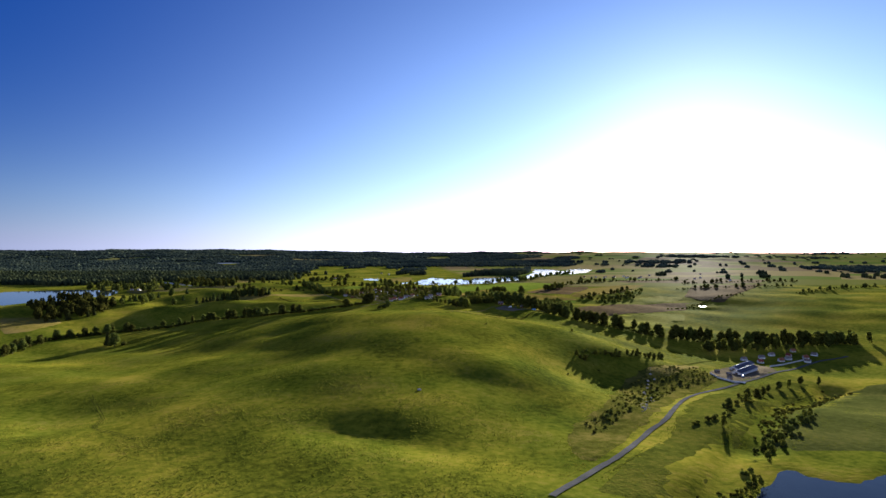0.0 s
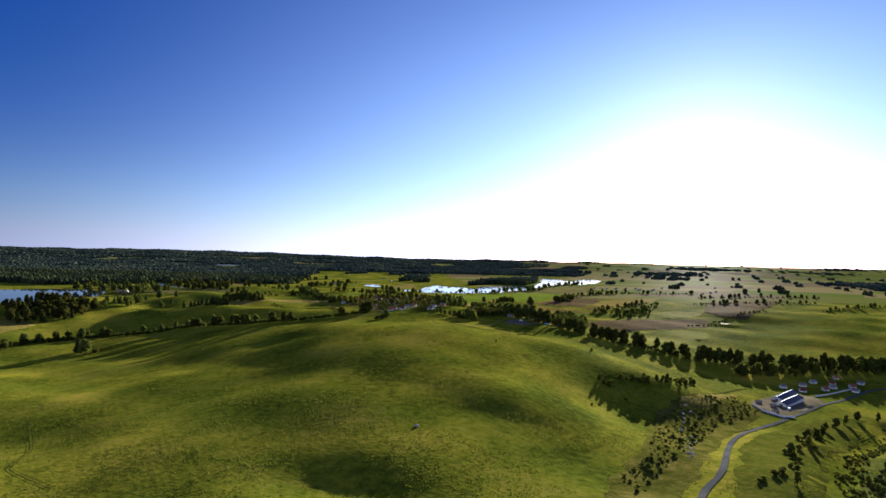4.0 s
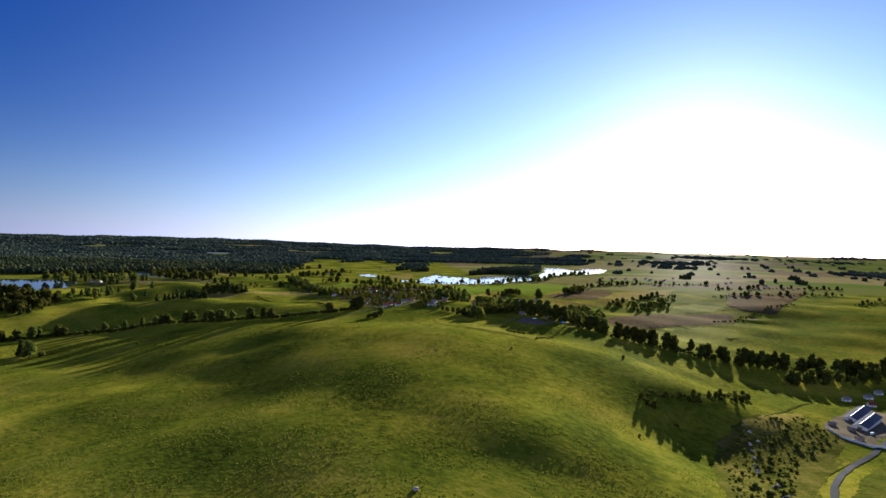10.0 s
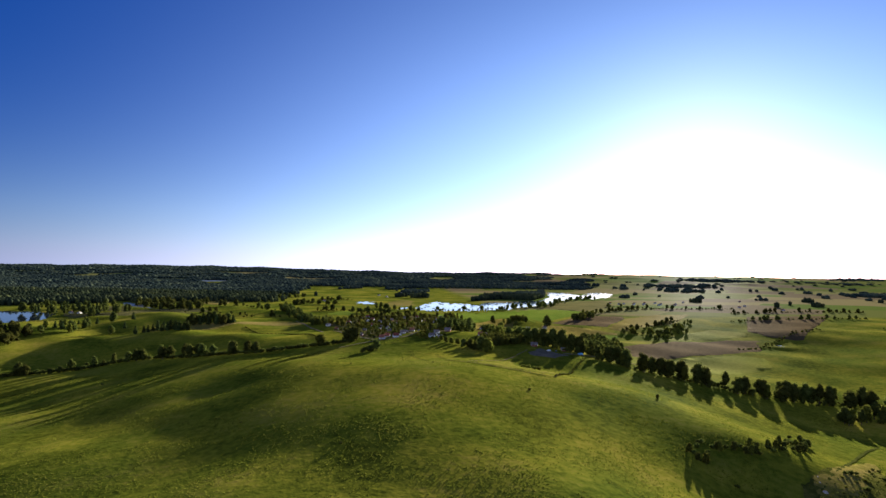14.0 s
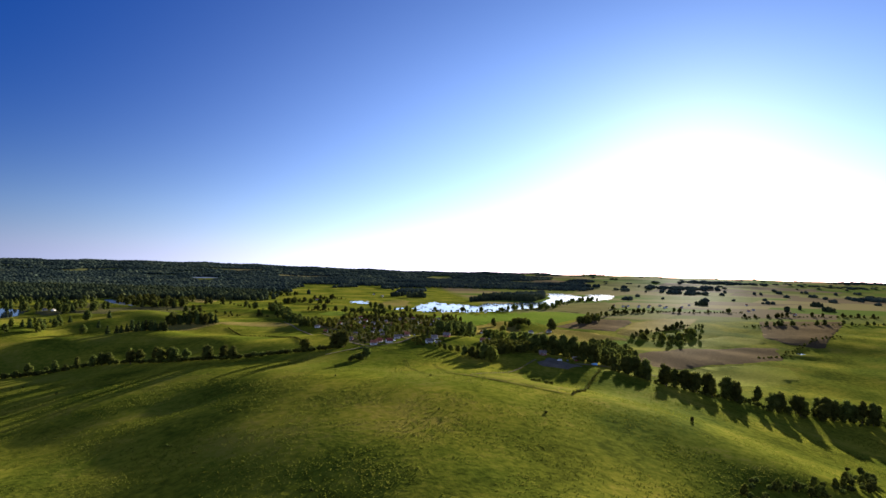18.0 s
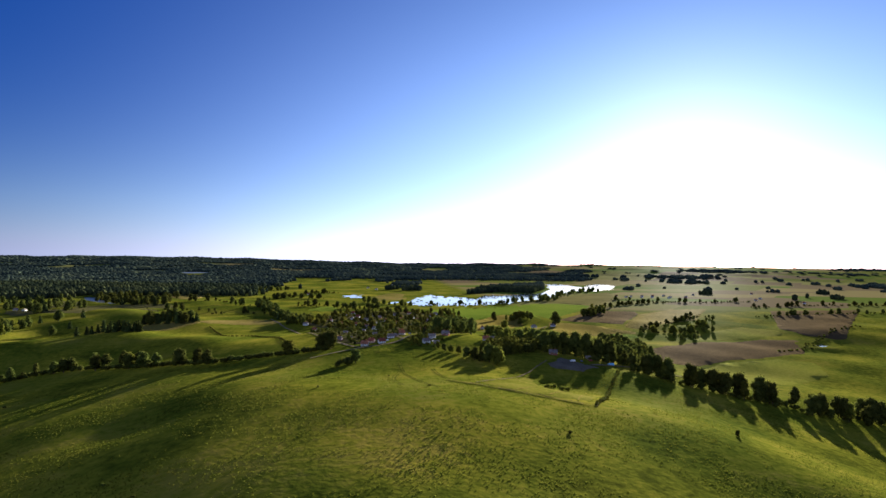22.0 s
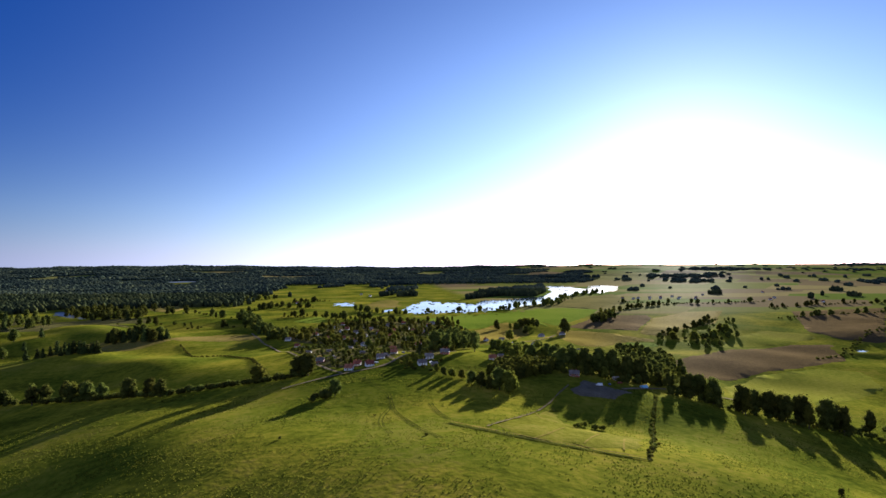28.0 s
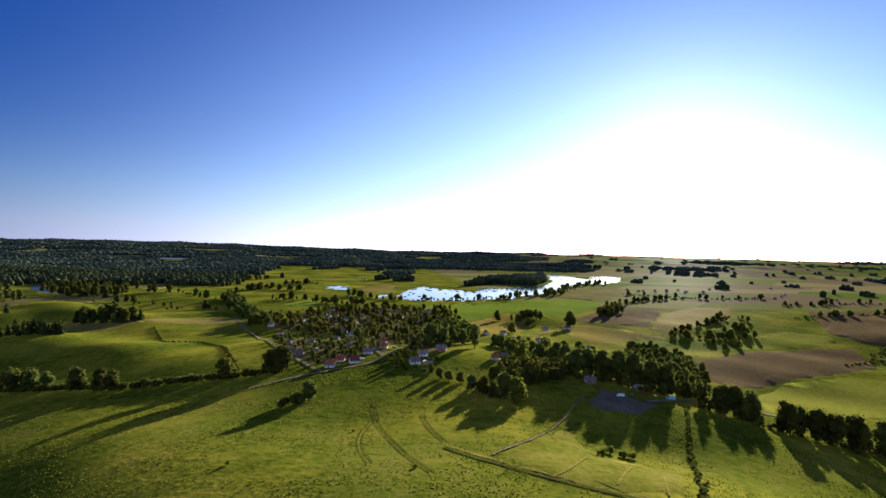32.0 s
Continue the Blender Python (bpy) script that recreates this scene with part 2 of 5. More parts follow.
M_NEEDLE = shader("dark_conifer_needles", [(0.026, 0.036, 0.010), (0.045, 0.056, 0.014), (0.065, 0.072, 0.018)], 0.3, 1.0, rough=0.7, leafy=0.15, vary=0.3)
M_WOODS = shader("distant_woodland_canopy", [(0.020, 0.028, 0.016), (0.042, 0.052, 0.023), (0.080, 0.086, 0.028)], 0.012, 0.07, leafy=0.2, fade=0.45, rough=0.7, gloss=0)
# woodland again, bluer: the haze of distance is put into the base colour
M_FARWOOD = shader("haze_tinted_far_woods", [(0.020, 0.029, 0.024), (0.040, 0.052, 0.037), (0.074, 0.084, 0.044)], 0.007, 0.03, fade=0.5, rough=0.75, gloss=0)
M_MARSH = shader("brown_marsh_sedge", [(0.070, 0.066, 0.020), (0.100, 0.090, 0.028), (0.130, 0.112, 0.036)], 0.02, 0.2, bump=0.4, bump_scale=0.6, rough=0.8, gloss=0)
M_ROUGH = shader("rough_pasture_grass", [(0.038, 0.046, 0.006), (0.070, 0.076, 0.009), (0.112, 0.104, 0.014)], 0.03, 0.25, bump=0.6, bump_scale=0.6, rough=0.7, gloss=0)
M_DARK = shader("dark_meadow_grass", [(0.038, 0.046, 0.010), (0.060, 0.066, 0.014), (0.090, 0.088, 0.020)], 0.03, 0.25, bump=0.6, bump_scale=0.6, rough=0.8, gloss=0)
M_REED = shader("reed_bed", [(0.115, 0.105, 0.016), (0.165, 0.135, 0.026), (0.205, 0.150, 0.040)], 0.02, 0.3, bump=0.5, bump_scale=0.6, rough=0.6, gloss=0.0001)
M_BARK = shader("grey_brown_bark", [(0.060, 0.045, 0.032), (0.110, 0.085, 0.062)], 0.8, 4.0, bump=0.3, bump_scale=6.0)
M_RENDER = shader("white_rendered_wall", [(0.620, 0.600, 0.560), (0.760, 0.740, 0.700), (0.820, 0.800, 0.770)], 0.2, 1.5, rough=0.85, gloss=0.3, vary=0.08)
M_CREAM = shader("cream_rendered_wall", [(0.480, 0.410, 0.300), (0.600, 0.520, 0.380)], 0.2, 1.5, rough=0.85, gloss=0.3, vary=0.12)
M_BRICK = shader("red_brick_wall", [(0.200, 0.080, 0.050), (0.300, 0.120, 0.075), (0.340, 0.160, 0.100)], 0.6, 3.0, rough=0.9, vary=0.15)
M_TILE = shader("red_clay_roof_tiles", [(0.160, 0.060, 0.038), (0.240, 0.085, 0.050), (0.300, 0.120, 0.075)], 0.3, 2.5, rough=0.8, gloss=0.02, bump=0.2, bump_scale=3.0, vary=0.25)
M_SLATE = shader("grey_fibre_cement_roof", [(0.150, 0.125, 0.100), (0.205, 0.175, 0.145), (0.270, 0.235, 0.195)], 0.3, 2.5, rough=0.75, gloss=0.02, bump=0.2, bump_scale=3.0, vary=0.25)
M_STEEL = shader("blue_grey_sheet_metal_roof", [(0.080, 0.082, 0.100), (0.110, 0.112, 0.130), (0.150, 0.150, 0.165)], 0.1, 1.2, rough=0.8, gloss=0.0)
# pale colour for sunlight on the barn ridges; also the tent's door flap
M_STRIP = shader("lit_ridge_and_door_flap", [(0.480, 0.490, 0.500), (0.600, 0.610, 0.620)], 0.3, 1.5, rough=0.6, gloss=0.1)
M_PANE = shader("dark_window_glass", [(0.020, 0.024, 0.030), (0.035, 0.040, 0.048)], 0.5, 2.0, rough=0.08, gloss=0.8)
M_FRAME = shader("white_window_frame", [(0.700, 0.700, 0.690), (0.800, 0.800, 0.790)], 1.0, 4.0, rough=0.5, gloss=0.4)
M_WOOD = shader("weathered_brown_wood", [(0.110, 0.075, 0.048), (0.190, 0.135, 0.088), (0.250, 0.185, 0.125)], 0.7, 4.0, rough=0.8, bump=0.2, bump_scale=8.0)
M_STONE = shader("pale_field_stone", [(0.300, 0.265, 0.210), (0.440, 0.395, 0.320), (0.540, 0.490, 0.410)], 0.5, 2.0, rough=0.85, bump=0.3, bump_scale=3.0)
M_PAINT_W = shader("white_car_paint", [(0.700, 0.700, 0.690), (0.780, 0.780, 0.770)], 0.5, 2.0, rough=0.3, gloss=0.6)
M_PAINT_B = shader("dark_blue_car_paint", [(0.030, 0.045, 0.110), (0.040, 0.060, 0.140)], 0.5, 2.0, rough=0.3, gloss=0.6)
M_PAINT_R = shader("dark_red_car_paint", [(0.180, 0.018, 0.016), (0.220, 0.026, 0.020)], 0.5, 2.0, rough=0.3, gloss=0.6)
M_RUBBER = shader("black_tyre_rubber", [(0.018, 0.018, 0.018), (0.030, 0.030, 0.030)], 2.0, 8.0, rough=0.85)
M_TARP = shader("light_blue_plastic_sheet", [(0.180, 0.380, 0.520), (0.280, 0.500, 0.640)], 0.6, 2.5, rough=0.45, gloss=0.5)
M_WATER = shader("still_lake_water", [(0.020, 0.030, 0.035), (0.028, 0.040, 0.045)], 0.01, 0.1, rough=0.10, gloss=1.0, bump=0.015, bump_scale=0.3)
M_CALM = shader("calm_dark_pond_water", [(0.012, 0.018, 0.028), (0.020, 0.028, 0.040)], 0.01, 0.1, rough=0.04, gloss=0.16, bump=0.01, bump_scale=0.6)
M_POND = shader("dark_pond_water", [(0.010, 0.016, 0.030), (0.016, 0.024, 0.040)], 0.01, 0.1, rough=0.05, gloss=0.05, bump=0.01, bump_scale=0.6)
M_OPEN = shader("wind_ruffled_water", [(0.020, 0.030, 0.035), (0.028, 0.040, 0.045)], 0.01, 0.1, rough=0.40, gloss=1.0, bump=0.04, bump_scale=0.3)


def ground_material():
    """Tussocky meadow near by, a patchwork of fields and woodland floor farther off, told apart by two attributes of the sheet."""
    m = shader("rolling_meadow_grass", GRASS, 0.018, 0.22, rough=0.7, gloss=0.00003, bump=0.35, bump_scale=0.45, leafy=0.12)
    n, l = m.node_tree.nodes, m.node_tree.links
    p = n["Principled BSDF"]
    grass = p.inputs["Base Color"].links[0].from_socket
    co = n.new("ShaderNodeTexCoord").outputs["Object"]
    wide, tone, worn = n.new("ShaderNodeTexNoise"), n.new("ShaderNodeValToRGB"), n.new("ShaderNodeMix")
    wide.inputs["Scale"].default_value, wide.inputs["Detail"].default_value = 0.011, 5
    tone.color_ramp.elements[0].position, tone.color_ramp.elements[1].position = 0.42, 0.62
    tone.color_ramp.elements[0].color, tone.color_ramp.elements[1].color = (0.62, 0.70, 0.7, 1), (1.12, 1.05, 1.0, 1)
    worn.data_type, worn.blend_type, worn.inputs["Factor"].default_value = "RGBA", "MULTIPLY", 1.0
    l.new(co, wide.inputs["Vector"]), l.new(wide.outputs["Fac"], tone.inputs["Fac"])
    l.new(grass, worn.inputs["A"]), l.new(tone.outputs["Color"], worn.inputs["B"])
    grass = worn.outputs["Result"]
    stretch = n.new("ShaderNodeMapping")
    stretch.inputs["Scale"].default_value = (0.0028, 0.0056, 0.0)
    stretch.inputs["Rotation"].default_value = (0, 0, 0.35)
    cells = n.new("ShaderNodeTexVoronoi")
    cells.distance, cells.inputs["Scale"].default_value = "CHEBYCHEV", 1.0
    l.new(co, stretch.inputs["Vector"]), l.new(stretch.outputs[0], cells.inputs["Vector"])
    part_of = n.new("ShaderNodeSeparateColor")
    l.new(cells.outputs["Color"], part_of.inputs[0])
    fields = n.new("ShaderNodeValToRGB")
    fields.color_ramp.interpolation = "CONSTANT"
    tints = [(0.120, 0.125, 0.022), (0.195, 0.158, 0.055), (0.095, 0.122, 0.016), (0.140, 0.105, 0.048), (0.170, 0.158, 0.042)]
    while len(fields.color_ramp.elements) < len(tints):
        fields.color_ramp.elements.new(0.5)
    for k, c in enumerate(tints):
        fields.color_ramp.elements[k].position, fields.color_ramp.elements[k].color = k / len(tints), (*c, 1)
    l.new(part_of.outputs[0], fields.inputs["Fac"])
    farm, wood = n.new("ShaderNodeAttribute"), n.new("ShaderNodeAttribute")
    farm.attribute_name, wood.attribute_name = "farmed", "wooded"
    a, b = n.new("ShaderNodeMix"), n.new("ShaderNodeMix")
    a.data_type = b.data_type = "RGBA"
    l.new(farm.outputs["Fac"], a.inputs["Factor"]), l.new(grass, a.inputs["A"]), l.new(fields.outputs["Color"], a.inputs["B"])
    l.new(wood.outputs["Fac"], b.inputs["Factor"]), l.new(a.outputs["Result"], b.inputs["A"])
    b.inputs["B"].default_value = (0.045, 0.055, 0.018, 1)
    l.new(b.outputs["Result"], p.inputs["Base Color"])
    for s in n:
        if s.bl_idname == "ShaderNodeBsdfTranslucent":
            l.new(b.outputs["Result"], s.inputs["Color"])
    return m


# ---- builders ----
def shaped(name, verts, faces, mats, slots=None, smooth_shade=False):
    me = bpy.data.meshes.new(name)
    me.from_pydata([tuple(v) for v in verts], [], [tuple(f) for f in faces])
    for k in mats if isinstance(mats, (list, tuple)) else [mats]:
        me.materials.append(k)
    if slots is not None:
        me.polygons.foreach_set("material_index", slots)
    if smooth_shade:
        me.polygons.foreach_set("use_smooth", [True] * len(faces))
    me.update()
    return me


def part(name, me, parent, label="", at=None):
    """Links a mesh as one part under a thing or a part."""
    ob = new(name, me)
    ob.parent = parent
    if at is not None:
        ob.matrix_basis = at
    return tagged(ob, label)


def box_mesh(name, w, d, h, mat, bevel=0.0, z0=0.0):
    bm = bmesh.new()
    bmesh.ops.create_cube(bm, size=1)
    for v in bm.verts:
        v.co = Vector((v.co.x * w, v.co.y * d, (v.co.z + 0.5) * h + z0))
    if bevel:
        bmesh.ops.bevel(bm, geom=bm.edges[:], offset=bevel, segments=1, affect="EDGES")
    me = bpy.data.meshes.new(name)
    bm.to_mesh(me), bm.free()
    me.materials.append(mat)
    return me


def inside(px, py, ring):
    """Which of the points lie in the closed ring."""
    r = np.array(ring, float)
    hit = np.zeros(np.shape(px), bool)
    for (x0, y0), (x1, y1) in zip(r, np.roll(r, -1, 0)):
        cross = (y0 > py) != (y1 > py)
        hit ^= cross & (px < (x1 - x0) * (py - y0) / (y1 - y0 + 1e-12) + x0)
    return hit


def distance(px, py, ring, closed=True):
    r = np.array(ring, float)
    best = np.full(np.shape(px), 1e9)
    for (x0, y0), (x1, y1) in zip(r if closed else r[:-1], np.roll(r, -1, 0) if closed else r[1:]):
        dx, dy = x1 - x0, y1 - y0
        t = np.clip(((px - x0) * dx + (py - y0) * dy) / (dx * dx + dy * dy + 1e-9), 0, 1)
        best = np.minimum(best, np.hypot(px - x0 - t * dx, py - y0 - t * dy))
    return best


def rounded(ring, steps=4):
    """A smooth closed ring through the given corners."""
    r = np.array(ring, float)
    a, b, c, d = np.roll(r, 1, 0), r, np.roll(r, -1, 0), np.roll(r, -2, 0)
    out = []
    for k in range(len(r)):
        for s in range(steps):
            t = s / steps
            out.append(0.5 * (2 * b[k] + (c[k] - a[k]) * t + (2 * a[k] - 5 * b[k] + 4 * c[k] - d[k]) * t * t + (3 * b[k] - a[k] - 3 * c[k] + d[k]) * t ** 3))
    return np.array(out)


def smooth_line(line, step=6.0):
    r = np.array(line, float)
    r = np.vstack([2 * r[0] - r[1], r, 2 * r[-1] - r[-2]])
    out = []
    for a, b, c, d in zip(r, r[1:], r[2:], r[3:]):
        n = max(2, int(np.hypot(*(c - b)) / step))
        for s in range(n):
            t = s / n
            out.append(0.5 * (2 * b + (c - a) * t + (2 * a - 5 * b + 4 * c - d) * t * t + (3 * b - a - 3 * c + d) * t ** 3))
    out.append(r[-2])
    return np.array(out)


def draped(name, ring, mat, label, lift=0.3, cell=14.0, category="field", soften=False):
    """A field laid over the ground: its outline filled and cut along a grid, every corner set on the land."""
    ring = rounded(ring, 3) if soften else np.array(ring, float)
    if cell > 5:  # an uneven margin
        rng, out = np.random.default_rng(len(name)), []
        for p, q in zip(ring, np.roll(ring, -1, 0)):
            for t in np.arange(0, 1, 1 / max(1, int(np.hypot(*(q - p)) / 9.0))):
                out.append(p + (q - p) * t + rng.normal(0, 1.6 if soften else 0.7, 2) * (t > 0 or soften))
        ring = np.array(out)
    bm = bmesh.new()
    bmesh.ops.contextual_create(bm, geom=[bm.verts.new((x, y, 0)) for x, y in ring])
    bmesh.ops.triangulate(bm, faces=bm.faces[:])
    for axis in (0, 1):
        lo, hi = ring[:, axis].min(), ring[:, axis].max()
        for v in np.arange(lo + cell, hi, cell):
            no, at = [0, 0, 0], [0, 0, 0]
            no[axis], at[axis] = 1, v
            bmesh.ops.bisect_plane(bm, geom=bm.verts[:] + bm.edges[:] + bm.faces[:], plane_co=at, plane_no=no)
    for v in bm.verts:
        v.co.z = float(height(v.co.x, v.co.y)) + (-0.06 if v.is_boundary and cell > 5 else lift)
    for f in bm.faces:
        f.smooth = True
        if f.normal.z < 0:
            f.normal_flip()
    me = bpy.data.meshes.new(name)
    bm.to_mesh(me), bm.free()
    me.materials.append(mat)
    return tagged(new(name, me), label, category, kind="structure")


def ribbon(name, line, width, mat, label, lift=0.35, category="road", rows=3, wander=0.0):
    """A road or track: a strip along a smooth line, cambered in the middle, with worn uneven edges."""
    p = smooth_line(line)
    way = np.gradient(p, axis=0)
    way /= np.linalg.norm(way, axis=1, keepdims=True) + 1e-9
    side = np.stack([-way[:, 1], way[:, 0]], 1)
    rng = np.random.default_rng(len(p))
    cols = []
    for k in range(rows):
        off = (k / (rows - 1) - 0.5) * width
        edge = rng.normal(0, wander, len(p)) if k in (0, rows - 1) else 0
        q = p + side * (off + edge)[:, None] if np.ndim(off + edge) else p + side * off
        cols.append(np.column_stack([q, height(q[:, 0], q[:, 1]) + lift + (0.06 if 0 < k < rows - 1 else 0)]))
    n = len(p)
    faces = [(k * n + i, k * n + i + 1, (k + 1) * n + i + 1, (k + 1) * n + i) for k in range(rows - 1) for i in range(n - 1)]
    return tagged(new(name, shaped(name, np.vstack(cols), faces, mat, smooth_shade=True)), label, category, kind="structure")

# ---- water, land and roads ----
WATER = {
    "river": ([(-35, 1488), (-14, 1430), (20, 1416), (67, 1430), (107, 1445), (150, 1481), (199, 1526), (243, 1587), (286, 1649), (367, 1846), (424, 1951), (490, 1973), (557, 2056), (650, 2278), (660, 2380), (600, 2390), (524, 2182), (507, 2208), (496, 2336), (484, 2401), (449, 2389), (403, 2184), (358, 1978), (303, 1837), (265, 1814), (214, 1748), (160, 1713), (149, 1749), (124, 1630), (82, 1650), (49, 1676), (20, 1723), (-7, 1625), (-21, 1552)], 45, "broad shining river among reedy meadows"),
    "pond": ([(-178, 1606), (-162, 1626), (-149, 1600), (-130, 1610), (-120, 1628), (-142, 1662), (-134, 1704), (-150, 1686), (-160, 1716), (-166, 1688), (-183, 1682), (-168, 1648)], 30, "bright pond in the water meadows"),
    "small_pond": ([(-62, 1452), (-50, 1465), (-44, 1510), (-59, 1495)], 20, "small pond beside the river"),
    "forest_lake": ([(-957, 2746), (-938, 2819), (-880, 2798), (-863, 2708), (-905, 2659)], 60, "narrow lake deep in the far woods"),
    "lake": ([(-860, 1215), (-824, 1262), (-778, 1303), (-669, 1279), (-615, 1182), (-606, 1139), (-624, 1095), (-640, 1039), (-665, 1004), (-674, 978), (-680, 960)], 90, "blue lake beyond the wooded shore"),
    "marsh_pool": ([(-678, 1543), (-655, 1542), (-582, 1448), (-540, 1388), (-585, 1420), (-630, 1469)], 40, "pale marsh pool among reeds"),
    "reed_pool": ([(-566, 1265), (-563, 1286), (-529, 1238), (-534, 1223)], 30, "small blue pool behind trees"),
    "field_pond": ([(500, 1060), (508, 1062), (509, 1054), (502, 1048), (497, 1051)], 14, "small glinting pond in a ploughed hollow"),
    "near_pond": ([(133, 232), (150, 252), (167, 268), (174, 258), (190, 252), (215, 262), (240, 240), (225, 205), (180, 190), (140, 205)], 25, "dark blue pond below the road"),
}
ISLAND = [(110, 1752), (225, 2152), (422, 2372), (387, 2082), (289, 1829), (203, 1878)]
VILLAGE_WOOD = [(-99, 1070), (-48, 1020), (-6, 1080), (43, 1211), (55, 1031), (26, 843), (4, 832), (-18, 933), (-51, 945)]
CLEARING = [(-310, 1869), (-400, 2300), (-188, 2590), (-60, 2071), (-150, 1700)]


def patchy(x, y, size, seed):
    """Smooth uneven values between about -1 and 1."""
    u, v = x / size, y / size
    return (np.sin(u * 1.9 + seed) * np.cos(v * 2.3 - seed * 1.7) + np.sin(u * 4.1 - v * 1.3 + seed * 2.1) * 0.6 + np.cos(v * 5.3 + u * 1.1 + seed) * 0.5) / 1.6


def wooded(x, y):
    """How much of the land far off is woodland, 0 to 1."""
    x, y = np.asarray(x, float), np.asarray(y, float)
    n = patchy(x, y * 1.9, 330, 1.3)
    left = smooth((-x - 330 - 0.10 * (y - 1500)) / 160) * smooth((y - 1560 + 0.7 * np.maximum(-x - 600, 0)) / 90)
    gaps = patchy(x, y * 2.2, 95, 3.1) + 0.35 * patchy(x, y * 2.0, 37, 5.2)
    w = left * (n > -0.62) * (gaps > -0.42)
    far = smooth((y - 2550) / 150) * (x < 640 + 260 * patchy(x, y, 150, 0.8)) * (n > -0.55) * (gaps > -0.70)
    ragged = 0.35 * patchy(x, y * 1.5, 40, 0.4)
    right = (x >= 500) * smooth((y - 1500) / 200) * ((patchy(x, y * 1.5, 75, 4.4) + ragged > 1.14) | ((x > 950) & (patchy(x * 0.7, y * 1.2, 400, 2.0) + ragged > 0.74)))
    mid = (x > -330) * (x < 0) * (y > 1900) * (patchy(x, y, 110, 2.2) + 0.5 * patchy(x, y * 1.4, 34, 1.0) > 0.42)
    w = np.maximum.reduce([w, far * 1.0, right * 1.0, mid * 1.0])
    w = np.where(inside(x, y, CLEARING), 0, w)
    w = np.where(inside(x, y, ISLAND), 1, w)
    w = np.where(np.hypot(x - 560, (y - 1700) * 0.6) < 170, 0, w)
    for ring, shore, _ in WATER.values():
        b = np.array(ring)
        if b[:, 1].max() > 1200:
            w = np.where(inside(x, y, ring) | (distance(x, y, ring) < 16), 0, w)
            for near in (25, 50, 75, 100) if b[0, 1] > 2500 else ():  # the low open shore on the near side
                w = np.where(inside(x - 0.33 * near, y + 0.94 * near, ring), 0, w)
    return w


def shore_line(key, ring, x, y):
    """How far inside the water a place lies; reeds and spits make the edges of the marsh waters ragged."""
    if key in ("river", "pond", "marsh_pool"):  # long spits that run in from the shores
        y = y + (24.0 if key == "river" else 12.0) * (patchy(x, y * 0.3, 11, 0.9) + 0.6 * patchy(x, y * 0.3, 5, 3.3))
    d = distance(x, y, ring)
    d = np.where(inside(x, y, ring), d, -d)
    deep = {"river": 9.0, "pond": 6.0, "small_pond": 3.0, "marsh_pool": 4.0, "lake": 3.0, "near_pond": 1.5}.get(key, 0.0)
    return d - deep * (0.25 + 0.75 * patchy(x, y * 0.55, 15, 1.1) + 0.6 * patchy(x, y * 0.6, 6.5, 2.7))


XS = np.unique(np.concatenate([np.arange(-5400, -2000, 100.0), np.arange(-2000, -700, 30.0), np.arange(-700, -210, 7.0), np.arange(-210, 500, 4.5), np.arange(500, 700, 7.0), np.arange(700, 2000, 30.0), np.arange(2000, 5401, 100.0)]))
YS = np.unique(np.concatenate([np.arange(-1500, 100, 80.0), np.arange(100, 180, 7.0), np.arange(180, 290, 4.0), np.arange(290, 1300, 7.0), np.arange(1300, 1900, 6.0), np.arange(1900, 2500, 15.0), np.arange(2500, 3816, 35.0)]))
gx, gy = np.meshgrid(XS, YS)
gz = height(gx, gy)
LEVEL = {}
for key, (ring, shore, text) in WATER.items():
    ring = rounded(ring, 3)
    LEVEL[key] = float(np.percentile(height(ring[:, 0], ring[:, 1]), 100 if key == "forest_lake" else 40))
    deep = shore_line(key, ring, gx, gy)
    near, above = np.abs(deep), gz - LEVEL[key]
    bank = LEVEL[key] + 0.05 * np.minimum(near, 8) + np.where(above > 0, above * smooth(near / shore), above * smooth((near - 10) / shore))
    gz = np.where(deep > 0, LEVEL[key] - np.minimum(near, 10) * 0.2, np.where(near < shore + 10, bank, gz))
nx, ny = len(XS), len(YS)
i = np.arange((nx - 1) * (ny - 1))
a = (i // (nx - 1)) * nx + i % (nx - 1)
sheet = bpy.data.meshes.new("ground")
sheet.from_pydata(np.stack([gx, gy, gz], -1).reshape(-1, 3).tolist(), [], np.stack([a, a + 1, a + nx + 1, a + nx], -1).tolist())
sheet.polygons.foreach_set("use_smooth", np.ones(len(i), bool))
farmed = smooth((gy - 1350) / 60) * smooth((gx - 150 + (gy - 1400) * 0.1) / 60) + smooth((gy - 2700) / 200)
for attr, values in (("farmed", np.clip(farmed, 0, 1)), ("wooded", wooded(gx, gy) * 1.0)):
    sheet.attributes.new(attr, "FLOAT", "POINT").data.foreach_set("value", values.ravel().astype(np.float32))
sheet.materials.append(ground_material())
ground = tagged(new("ground", sheet), "rolling green meadow running out to far woods", "ground", kind="structure")

